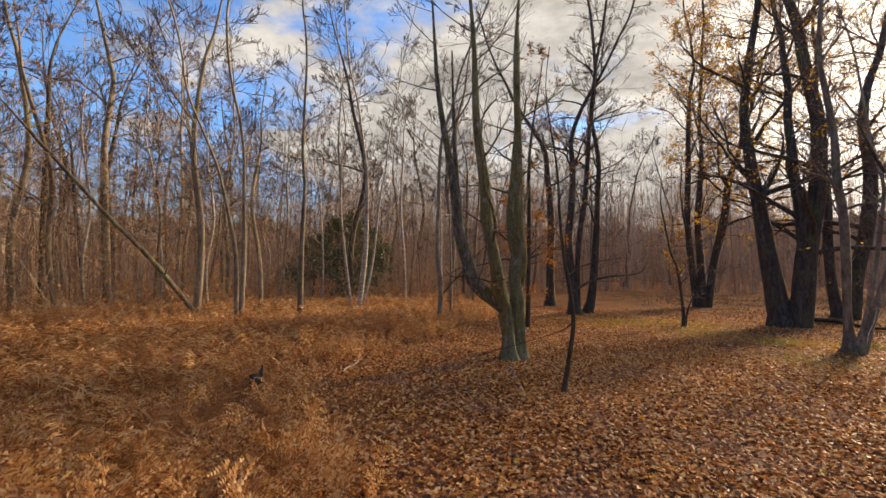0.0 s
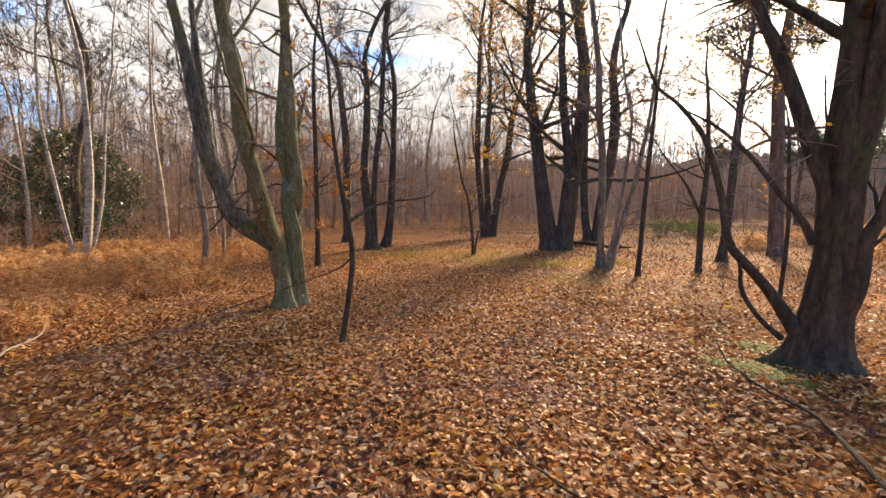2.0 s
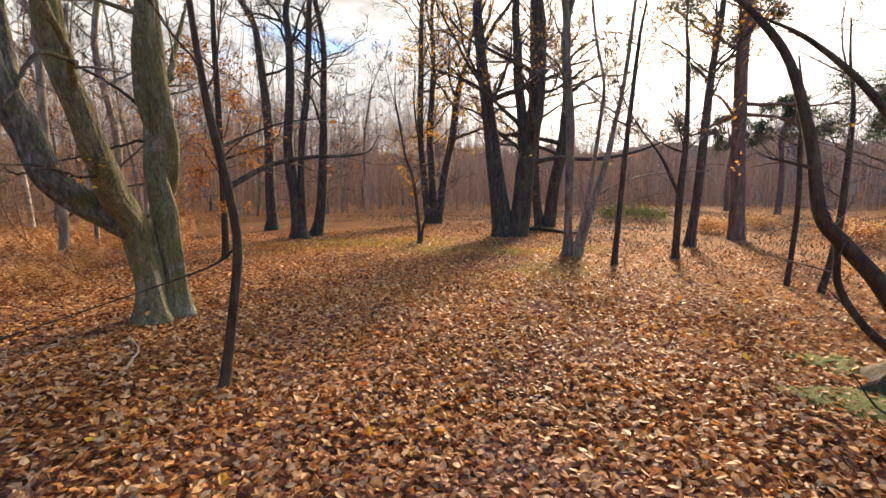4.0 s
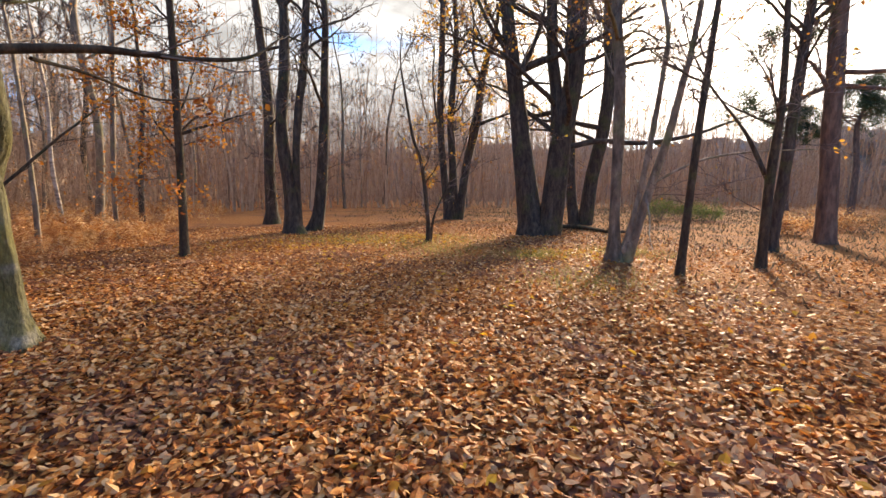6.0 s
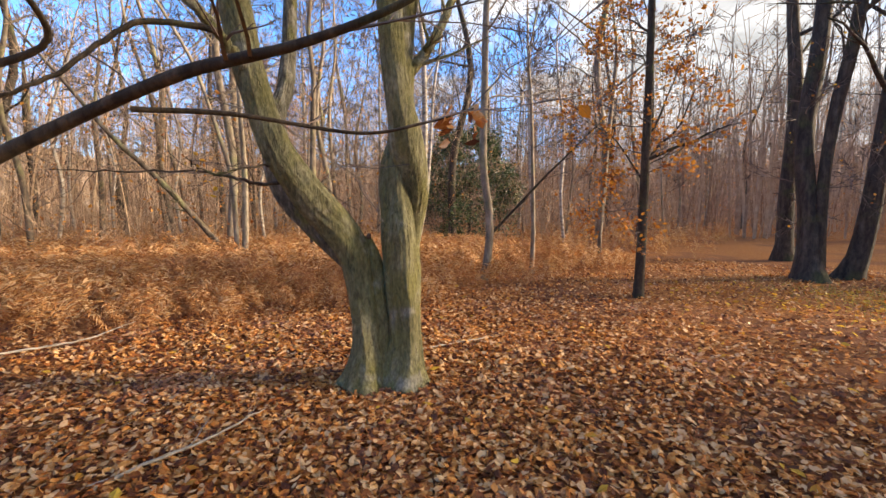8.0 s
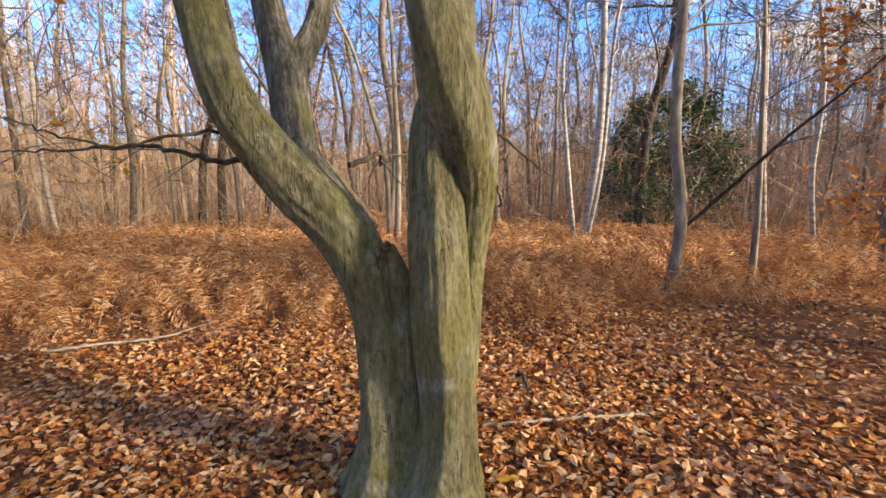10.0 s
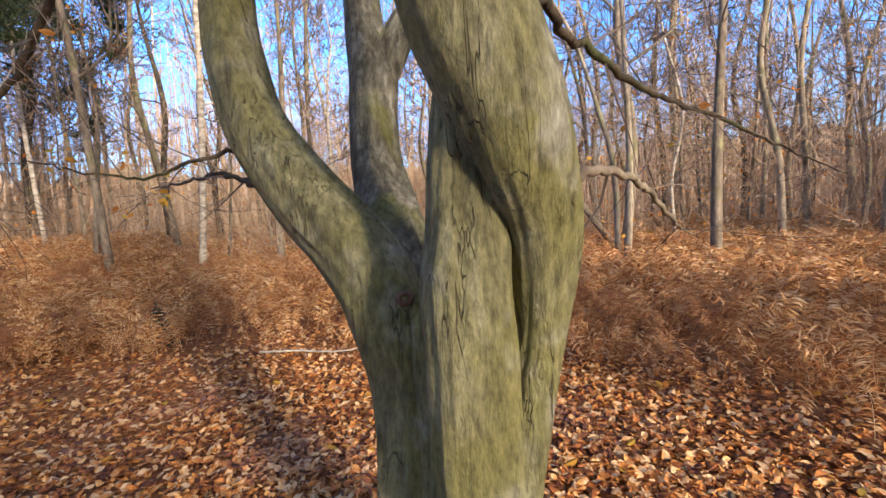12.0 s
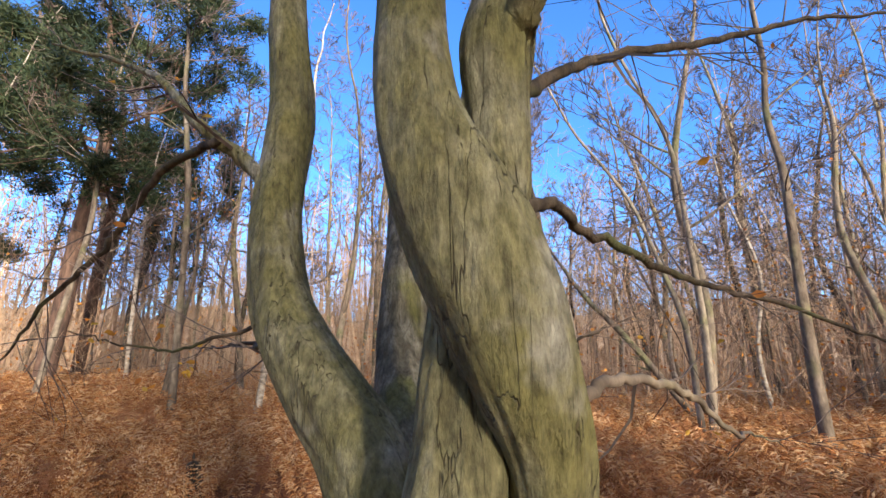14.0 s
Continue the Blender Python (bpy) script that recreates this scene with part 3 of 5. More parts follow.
        part("limb", g, GREY_BARK if abs(rows[0, 2] - 1.80) < 0.01 else DARK_BARK if rows[0, 3] < 0.047 else HORNBEAM, root)
    # the healed branch scar in the fork: a raised ring round a dark hollow
    c = np.array([1.945, 10.87, 1.45]) - base
    a = np.linspace(0, 2 * np.pi, 21)
    side, up = np.array([-0.25, 0.95, 0.0]), np.array([0, 0.05, 1.0])
    g = Geo()
    tube(g, c + 0.024 * np.cos(a)[:, None] * side + 0.02 * np.sin(a)[:, None] * up, np.full(21, 0.012), 8, cap=False)
    part("branch_scar", g, PINE_BARK, root, "small red-brown healed branch scar")
    crown = tagged(part("crown", fine, TWIG, root, "bare thin twigs", False), kind="stuff")
    leafy = Geo()
    at = np.array(tips)[rs.randint(0, len(tips), 130)] + rs.normal(0, 0.06, (130, 3))
    spray = np.array([(1.67, 9.38, 2.11), (1.54, 9.51, 1.84), (1.42, 9.66, 1.91), (1.52, 9.53, 2.05), (1.63, 9.42, 2.0)])[rs.randint(0, 5, 16)] + rs.normal(0, 0.035, (16, 3)) - base
    scatter_leaves(leafy, rs, np.vstack([at, spray]), 0.05, 0.9)
    tagged(part("foliage", leafy, GOLD_LEAF, crown, "a few yellow leaves", False), kind="stuff")


hornbeam()

young = tree("beech_sapling", [[(2.53, 7.99, 0.0, 0.048), (2.65, 7.98, 0.63, 0.040), (2.73, 7.97, 1.34, 0.039), (2.64, 7.98, 2.03, 0.036), (2.56, 7.99, 2.5, 0.032), (2.48, 8.00, 3.28, 0.024), (2.44, 8.01, 4.09, 0.02)]],
     DARK_BARK, "slender leaning young beech with a kinked dark stem", height=6.0, limbs=12, first=2.3, reach=1.2, leaves=140, leaf_mat=RUST_LEAF, seed=3, foot=0.2, low_twigs=0,
     extra=([(2.66, 7.98, 1.80, 0.028), (3.09, 8.26, 2.03, 0.023), (3.5, 8.38, 2.13, 0.021), (3.7, 8.43, 2.15, 0.018), (3.95, 8.49, 2.17, 0.014), (4.23, 8.58, 2.24, 0.010), (4.45, 8.8, 2.45, 0.005)],
            [(3.3, 8.34, 2.05, 0.010), (3.45, 8.6, 2.06, 0.009), (3.7, 8.95, 2.02, 0.007), (3.9, 9.1, 2.06, 0.006), (4.02, 9.3, 2.14, 0.004)],
            [(2.73, 7.97, 1.30, 0.014), (2.55, 8.12, 1.12, 0.011), (2.1, 8.05, 0.98, 0.008), (1.5, 7.95, 0.82, 0.006), (0.8, 7.9, 0.62, 0.004)],
            [(2.62, 7.98, 2.15, 0.018), (2.9, 8.25, 2.3, 0.012), (3.2, 8.1, 2.42, 0.008), (3.7, 8.0, 2.5, 0.003)]))
dead = Geo()
dead_rs = np.random.RandomState(9)
hang = np.array([(3.95, 9.18, 2.10), (4.02, 9.3, 2.14)])[dead_rs.randint(0, 2, 22)] + dead_rs.normal(0, 0.014, (22, 3))
hang[:, 2] -= dead_rs.uniform(0.0, 0.12, 22)
scatter_leaves(dead, dead_rs, hang - np.array(young.location), 0.055, 1.3)
part("withered_leaves", dead, LITTER, young, "cluster of withered brown leaves", False)
tree("beech_sapling", [[(3.34, 16.83, 0.02, 0.105), (3.36, 16.84, 1.11, 0.09), (3.37, 16.84, 2.9, 0.08), (3.37, 16.84, 4.61, 0.07), (3.37, 16.84, 5.72, 0.06)]],
     DARK_BARK, "straight young tree with a pale foot and rust-orange leaves", height=9.5, limbs=14, first=1.6, reach=2.0, leaves=3000, leaf_size=0.075, leaf_mat=RUST_LEAF, seed=4, foot=0.25, low_twigs=12, sprays=16)
tree("ash_tree", [[(-0.08, 16.95, 0.0, 0.135), (0.02, 17.0, 1.28, 0.13), (-0.13, 16.93, 2.74, 0.118), (-0.11, 16.94, 4.67, 0.105), (-0.09, 16.95, 6.15, 0.095)]],
     GREY_BARK, "slender grey woodland tree standing in bracken", height=15, seed=6, limbs=19, first=4.0)
tree("alder_tree", [[(6.35, 21.33, 0, 0.40), (6.25, 21.34, 1.27, 0.247), (6.04, 21.36, 3.38, 0.211), (6.19, 21.34, 5.39, 0.191), (6.21, 21.34, 7.2, 0.156)],
                    [(6.45, 21.31, 0.29, 0.21), (6.44, 21.31, 2.25, 0.146), (6.56, 21.3, 3.98, 0.155), (6.76, 21.28, 5.33, 0.15), (6.9, 21.26, 7.09, 0.13)]],
     OAK, "dark twin-stemmed tree with thin low side shoots", height=19, seed=7, limbs=21, sprays=9, first=3.8, reach=3.2, low_twigs=8, leaves=250, group="clump of tall trees")
tree("alder_tree", [[(7.07, 21.89, 0, 0.28), (7.31, 21.85, 0.94, 0.234), (7.5, 21.82, 3.23, 0.195), (7.57, 21.81, 5.42, 0.159), (7.63, 21.8, 7.22, 0.141)]],
     OAK, "dark leaning tall tree beside a twin-stemmed one", height=18, seed=8, limbs=20, sprays=9, first=3.6, reach=3.0, low_twigs=9, leaves=200, group="clump of tall trees")
tree("alder_tree", [[(6.1, 25.61, 0, 0.32), (6.05, 25.61, 2.2, 0.258), (6.1, 25.61, 4.92, 0.232), (5.91, 25.62, 7.36, 0.187), (5.73, 25.63, 8.97, 0.165)]],
     OAK, "tall dark straight tree behind a clump", height=20, seed=9, limbs=21, sprays=9, first=3.8, reach=3.2, low_twigs=6, group="clump of tall trees")
tree("hazel_sapling", [[(9.35, 17.08, 0, 0.085), (9.31, 17.09, 0.85, 0.058), (9.16, 17.16, 2.18, 0.05), (8.94, 17.26, 2.92, 0.042), (8.75, 17.35, 4.08, 0.033)],
                       [(9.40, 17.05, 0.09, 0.042), (9.45, 17.03, 0.55, 0.034), (9.54, 16.99, 0.92, 0.022)]],
     DARK_BARK, "thin crooked sapling with a forked foot", height=5.0, seed=10, limbs=5, first=1.4, reach=1.4, foot=0.2, leaves=120)
tree("oak_tree", [[(13.57, 17.7, 0, 0.50), (13.28, 17.94, 1.91, 0.375), (13.03, 18.15, 4.42, 0.30), (12.84, 18.3, 6.07, 0.265), (12.71, 18.4, 7.38, 0.24)],
                  [(13.92, 17.42, 0.0, 0.47), (14.01, 17.35, 1.07, 0.41), (14.16, 17.22, 3.17, 0.37), (14.42, 17.01, 5.16, 0.34), (14.46, 16.98, 6.94, 0.30)],
                  [(14.06, 17.3, 3.3, 0.25), (13.98, 17.37, 4.77, 0.22), (13.85, 17.47, 5.87, 0.20), (13.81, 17.51, 7.1, 0.18)]],
     OAK, "big twin-trunked oak with sparse yellow leaves", height=19, seed=11, limbs=29, first=2.9, reach=4.6, leaves=7000, sides=16, leaf_size=0.09,
     extra=([(14.3, 17.1, 2.9, 0.10), (15.2, 16.6, 3.1, 0.085), (16.4, 15.9, 3.05, 0.07), (17.6, 15.0, 3.3, 0.05), (19.0, 14.2, 3.9, 0.02)],))
tree("oak_tree", [[(18.55, 21.08, 0, 0.31), (18.36, 21.26, 1.57, 0.248), (18.29, 21.33, 3.79, 0.223), (18.29, 21.33, 5.95, 0.176)],
                  [(18.87, 20.77, 0.0, 0.39), (19.02, 20.62, 2.21, 0.328), (19.28, 20.38, 4.31, 0.299), (19.37, 20.29, 6.75, 0.272), (19.23, 20.42, 8.79, 0.229)]],
     OAK, "dark twin-stemmed oak at the clearing's edge", height=19, seed=12, limbs=26, first=2.9, reach=4.2, leaves=3500, leaf_size=0.1)
tree("birch_tree", [[(11.54, 12.4, 0, 0.165), (11.51, 12.44, 1.04, 0.108), (11.51, 12.44, 2.5, 0.114), (11.48, 12.47, 3.9, 0.11), (11.4, 12.56, 4.84, 0.105)],
                    [(11.71, 12.21, 0.02, 0.125), (11.84, 12.05, 0.96, 0.093), (11.98, 11.9, 1.8, 0.086), (12.12, 11.73, 2.68, 0.079), (12.22, 11.62, 3.52, 0.068), (12.31, 11.51, 4.32, 0.058)],
                    [(11.65, 12.27, 0.2, 0.085), (11.78, 12.12, 1.15, 0.060), (11.9, 11.98, 2.44, 0.057), (11.99, 11.88, 3.76, 0.048), (12.02, 11.85, 4.6, 0.042)]],
     GREY_BARK, "three-stemmed birch clump with a dark mossy foot", height=13, seed=13, limbs=18, first=3.2, reach=2.6, leaves=300, foot=0.7,
     extra=([(11.9, 11.98, 1.35, 0.02), (11.3, 11.4, 1.0, 0.016), (10.7, 10.9, 0.75, 0.01), (10.3, 10.5, 0.55, 0.005)], [(11.9, 12.0, 1.6, 0.03), (12.7, 11.5, 2.1, 0.025), (13.6, 11.0, 2.3, 0.018), (14.6, 10.3, 2.35, 0.008)]))
tree("oak_tree", [[(14.49, 25.63, 0, 0.29), (14.23, 25.77, 2.17, 0.214), (14.03, 25.87, 4.8, 0.186), (14.08, 25.85, 7.61, 0.17), (14.11, 25.83, 10.58, 0.145)],
                  [(14.72, 25.51, 0, 0.26), (14.62, 25.56, 2.16, 0.213), (14.49, 25.63, 4.78, 0.195), (14.61, 25.57, 7.06, 0.165), (14.68, 25.53, 9.04, 0.135)],
                  [(14.91, 25.41, 0, 0.26), (15.2, 25.26, 2.67, 0.237), (15.6, 25.04, 4.72, 0.23), (15.81, 24.93, 6.96, 0.185), (16.29, 24.68, 8.86, 0.12)]],
     OAK, "three-stemmed oak holding scattered golden leaves", height=19, seed=14, limbs=29, sprays=9, first=2.9, reach=4.4, leaves=9000, leaf_size=0.11)
tree("hazel_sapling", [[(1.46, 21.3, 0, 0.07), (1.43, 21.3, 1.15, 0.062), (1.55, 21.32, 3.43, 0.06), (1.71, 21.35, 5.99, 0.043)]], GREY_BARK, "thin straight sapling among bracken", height=7.5, seed=15, limbs=8, first=2, reach=1.6, leaves=350, leaf_mat=RUST_LEAF)
tree("hazel_sapling", [[(11.37, 10.76, 0, 0.07), (11.44, 10.69, 1.98, 0.06), (11.5, 10.61, 3.74, 0.052), (11.57, 10.52, 5.3, 0.038)]], DARK_BARK, "thin bare sapling in leaf litter", height=7, seed=16, limbs=8, first=2, reach=1.3)
tree("hazel_sapling", [[(13.69, 10.64, 0, 0.092), (13.7, 10.64, 1.71, 0.088), (13.73, 10.59, 3.21, 0.065), (13.69, 10.65, 5.11, 0.05)], [(13.7, 10.64, 1.65, 0.05), (13.5, 10.95, 2.47, 0.044), (13.37, 11.14, 2.86, 0.03)]],
     DARK_BARK, "dark forked sapling beside a birch clump", height=7, seed=17, limbs=8, first=2.4, reach=1.8, leaves=120)
tree("oak_tree", [[(16.63, 12.03, 0, 0.18), (16.69, 11.9, 1.66, 0.141), (16.72, 11.84, 3.44, 0.138), (16.75, 11.78, 5.0, 0.121), (16.78, 11.72, 6.0, 0.106)]], OAK, "slim oak with yellowing upper leaves", height=14, seed=18, limbs=25, first=2.9, reach=3, leaves=2200, leaf_size=0.09)
tree("hazel_sapling", [[(12.13, 7.46, 0, 0.045), (12.16, 7.41, 1.43, 0.043), (12.14, 7.46, 2.72, 0.037), (12.12, 7.5, 3.56, 0.026)]], DARK_BARK, "thin straight bare sapling", height=4.5, seed=19, limbs=5, first=1.6, reach=1)
tree("hazel_sapling", [[(12.07, 6.92, 0, 0.048), (12.13, 6.78, 0.94, 0.055), (12.14, 6.75, 2.26, 0.048), (12.14, 6.76, 3.24, 0.034)]], DARK_BARK, "thin bowed bare sapling", height=4.5, seed=20, limbs=5, first=1.6, reach=1.1)
tree("old_oak_tree", [[(7.86, 4.53, 0, 0.42), (7.87, 4.53, 0.44, 0.33), (7.9, 4.48, 0.98, 0.27), (7.9, 4.45, 1.56, 0.215), (7.91, 4.45, 2.56, 0.23), (7.92, 4.41, 3.58, 0.21), (7.93, 4.39, 4.57, 0.19)],
                      [(7.90, 4.45, 1.5, 0.10), (7.92, 4.41, 2.3, 0.17), (7.96, 4.30, 3.22, 0.18), (7.96, 4.22, 3.99, 0.167), (7.99, 4.17, 4.73, 0.131)],
                      [(7.88, 4.48, 1.7, 0.09), (7.78, 4.56, 2.3, 0.12), (7.63, 4.73, 2.94, 0.112), (7.53, 4.88, 3.53, 0.102), (7.42, 5.05, 4.07, 0.089), (7.33, 5.19, 4.46, 0.067)]],
     DARK_BARK, "massive dark gnarled trunk with bowed low limbs and mossy foot", height=10, seed=21, limbs=15, first=3.0, reach=3.0, sides=30, foot=0.8, ribs=5, rough=0.19, leaves=150,
     extra=([(7.70, 4.68, 0.45, 0.106), (7.49, 4.94, 0.97, 0.069), (7.34, 5.16, 1.3, 0.062), (7.23, 5.34, 1.6, 0.055), (7.16, 5.44, 2.24, 0.047), (7.04, 5.63, 2.97, 0.038), (6.86, 5.91, 3.45, 0.030), (6.69, 6.17, 3.78, 0.023), (6.53, 6.41, 4.58, 0.010)],
            [(7.60, 4.80, 0.36, 0.043), (7.45, 5.01, 0.6, 0.033), (7.33, 5.18, 0.94, 0.029), (7.31, 5.22, 1.29, 0.024), (7.25, 5.3, 1.6, 0.021)],
            [(7.72, 4.6, 1.6, 0.057), (7.64, 4.71, 1.89, 0.042), (7.51, 4.91, 2.22, 0.036), (7.33, 5.18, 2.69, 0.029), (7.11, 5.52, 3.11, 0.021), (6.92, 5.82, 3.35, 0.009)],
            [(7.88, 4.45, 0.35, 0.122), (7.95, 4.26, 1.08, 0.107), (7.97, 4.2, 1.65, 0.079), (8.03, 4.11, 1.99, 0.067), (8.08, 4.04, 2.52, 0.046)]))
tree("ash_tree", [[(-16.54, 21.33, 0, 0.25), (-16.74, 21.17, 5.43, 0.24), (-16.8, 21.12, 8.22, 0.21), (-16.6, 21.28, 11.11, 0.17)]], GREY_BARK, "tall bare tree in a bracken thicket", height=19, seed=22, limbs=18, first=5, reach=4)
tree("ash_tree", [[(-5.2, 16.24, -0.1, 0.145), (-5.21, 16.23, 1.1, 0.14), (-5.2, 16.24, 2.72, 0.119), (-5.18, 16.28, 4.07, 0.108), (-5.16, 16.32, 5.27, 0.095)]], GREY_BARK, "straight slender bare tree in bracken", height=16, seed=23, limbs=19, first=4.5, reach=2.4)
tree("ash_tree", [[(-6.95, 15.17, -0.1, 0.118), (-6.92, 15.26, 2.38, 0.108), (-6.94, 15.21, 4.28, 0.09), (-6.96, 15.15, 6.13, 0.076)], [(-7.02, 15.0, 0.0, 0.105), (-7.04, 14.95, 2.41, 0.092), (-7.16, 14.66, 3.74, 0.079), (-7.23, 14.5, 4.4, 0.062)]],
     GREY_BARK, "twin-stemmed slender bare tree in bracken", height=16, seed=24, limbs=19, first=4, reach=2.6)
tree("birch_tree", [[(-8.7, 4.05, 0, 0.10), (-8.84, 4.31, 3.17, 0.094), (-8.94, 4.49, 6.2, 0.077), (-8.97, 4.53, 7.68, 0.066)]], BIRCH_BARK, "pale-barked bare birch in bracken", height=15, seed=25, limbs=19, first=4, reach=2.2)
tree("ash_tree", [[(-9.2, 6.11, 0, 0.16), (-9.23, 6.2, 2.62, 0.131), (-9.32, 6.47, 4.55, 0.117), (-9.35, 6.57, 6.41, 0.09)]], GREY_BARK, "crooked bare tree in bracken", height=15, seed=26, limbs=19, first=4, reach=2.4)
tree("ash_tree", [[(-11.08, 6.7, 0, 0.111), (-11.08, 6.69, 2.73, 0.108), (-11.07, 6.68, 4.96, 0.09), (-11.1, 6.79, 7.12, 0.074)]], GREY_BARK, "slender wavy-stemmed bare tree in bracken", height=15, seed=27, limbs=19, first=4, reach=2.4)
tree("birch_tree", [[(-3.62, 18.78, 0, 0.125), (-3.44, 18.94, 1.75, 0.128), (-3.34, 19.03, 3.38, 0.102), (-3.34, 19.03, 5.78, 0.074)], [(-3.8, 18.8, 0, 0.07), (-4.1, 18.8, 2.0, 0.06), (-4.4, 18.8, 4.5, 0.045)], [(-3.5, 18.7, 0, 0.06), (-3.0, 18.7, 2.2, 0.05), (-2.7, 18.6, 5.0, 0.04)]],
     BIRCH_BARK, "leaning birch with a coppiced cluster of stems", height=14, seed=28, limbs=18, first=3.5, reach=2.4)
tree("hazel_sapling", [[(0.38, 18.69, 0, 0.062), (0.4, 18.69, 1.47, 0.051), (0.31, 18.65, 4.33, 0.037)]], GREY_BARK, "thin pale bare sapling in bracken", height=8, seed=29, limbs=14, first=2.5, reach=1.6)

STICKS = [
    [(-1.68, 8.65, 0.14, 0.016), (-1.77, 9.09, 0.12, 0.014), (-1.64, 9.66, 0.13, 0.011), (-1.71, 10.26, 0.2, 0.006)],
    [(1.74, 8.6, 0.02, 0.016), (1.78, 8.98, 0.03, 0.013), (1.83, 9.32, 0.05, 0.010), (1.72, 9.83, 0.06, 0.005)],
    [(1.74, 11.7, 0.02, 0.014), (1.92, 12.11, 0.03, 0.012), (2.09, 12.52, 0.03, 0.010), (2.29, 12.97, 0.04, 0.005)],
    [(1.10, 12.60, 0.03, 0.018), (1.3, 12.5, 0.05, 0.016), (1.52, 12.35, 0.03, 0.012), (1.7, 12.1, 0.03, 0.006)],
    [(4.9, 2.6, 0.02, 0.022), (5.71, 3.42, 0.14, 0.018), (5.92, 3.97, 0.2, 0.014), (6.15, 4.51, 0.3, 0.010), (6.2, 4.7, 0.5, 0.004)],
    [(3.3, 3.3, 0.02, 0.012), (3.2, 3.6, 0.06, 0.010), (3.15, 3.95, 0.13, 0.006), (3.1, 4.1, 0.3, 0.003)],
    [(16.0, 19.8, 0.05, 0.09), (16.5, 18.6, 0.10, 0.08), (16.4, 17.2, 0.06, 0.06), (16.9, 16.3, 0.12, 0.02)],
]
SHRUBS = [(25.5, 22.2, 1.2, 1.1, 0, "low bright green shrub at the clearing's far side"), (28.5, 22.8, 1.0, 1.3, 0, "low bright green shrub at the clearing's far side"),
          (27.0, 20.5, 0.8, 1.2, 0, "low bright green shrub at the clearing's far side"), (24.0, 10.6, 0.9, 1.2, 1, "low russet heath shrub at the clearing's edge"),
          (21.5, 9.0, 0.8, 1.1, 1, "low russet heath shrub at the clearing's edge"), (26.0, 14.5, 0.8, 1.4, 1, "low russet heath shrub at the clearing's edge"),
          (22.5, 14.5, 0.6, 1.0, 1, "low russet heath shrub at the clearing's edge"), (23.0, 6.0, 1.0, 1.3, 1, "low russet heath shrub at the clearing's edge")]


# ---- dead leaning trunk, stump, sticks ----
def pole(name, rows, mat, label, category, twigs=5, seed=1, radial=7):
    rs = np.random.RandomState(seed)
    rows = np.array(rows, float)
    base = rows[0, :3].copy()
    rows[:, :3] -= base
    root = new(name)
    root.location = base
    tagged(root, label, category)
    path = spline(rows, 6 * len(rows))
    path[:, :3] += rs.normal(0, 0.004, (len(path), 3))
    g, fine = Geo(), Geo()
    tube(g, path[:, :3], path[:, 3], radial, flutes(seed, 0.08, 2, 0.06))
    for _ in range(twigs):
        i = rs.randint(len(path) // 4, len(path) - 1)
        d = path[i + 1, :3] - path[i, :3]
        d = d / np.linalg.norm(d) + rs.normal(0, 0.6, 3)
        d[2] = abs(d[2]) * 0.25
        branch(rs, g, g, path[i, :3], d, rs.uniform(0.3, 0.9) * min(1, path[i, 3] * 40), max(0.003, path[i, 3] * 0.45), 1, [], 0.6)
    part("stem", g, mat, root)
    if fine.count:
        part("twigs", fine, TWIG, root, "bare side twigs", False)
    return root


pole("dead_tree", [(-8.35, 15.9, -0.05, 0.095), (-8.75, 15.5, 0.5, 0.09), (-9.6, 14.3, 2.4, 0.078), (-10.4, 13.3, 3.8, 0.064), (-11.5, 12.5, 5.5, 0.05), (-12.4, 11.7, 7.0, 0.016)],
     GREY_BARK, "grey-brown dead trunk leaning out of the bracken", "dead tree", 9, 3)
pole("leaning_dead_branch", [(-0.02, 17.12, 1.05, 0.032), (0.5, 17.3, 1.65, 0.03), (1.1, 17.5, 2.35, 0.026), (1.7, 17.75, 3.0, 0.02), (2.3, 18.1, 3.7, 0.01)],
     DARK_BARK, "dark fallen branch leaning against a slender tree", "branch", 6, 5)
for k, rows in enumerate(STICKS):
    pole("fallen_branch", [(x, y, float(ground_z(x, y)) + h, r) for x, y, h, r in rows], DEAD_WOOD if k < 3 else DARK_BARK, "thin fallen branch lying on the leaf litter" if k < 3 else "dark thorny fallen stem on the leaf litter", "branch", 3, 50 + k)


def stump(x, y, h, r, seed):
    rs = np.random.RandomState(seed)
    z = float(ground_z(x, y))
    g = Geo()
    zz = np.linspace(-0.1, h, 14)
    tube(g, np.stack([0.04 * np.sin(zz * 4), 0.03 * np.cos(zz * 5), zz], -1), r * (1 + 0.5 * np.exp(-np.maximum(zz, 0) / 0.12)) * np.linspace(1, 0.55, 14), 14, flutes(seed, 0.2, 4, 0.1))
    root = new("tree_stump")
    root.location = (x, y, z)
    tagged(root, "dark rotting stump standing in brown bracken", "stump")
    part("trunk", g, DARK_BARK, root)
    s = Geo()
    tube(s, np.array([(0.03, 0, h * 0.7), (0.10, 0.02, h * 0.95), (0.13, 0.03, h * 1.25)]), [r * 0.4, r * 0.3, 0.01], 6)
    part("splinter", s, DARK_BARK, root)


stump(-2.7, 6.8, 0.55, 0.13, 61)


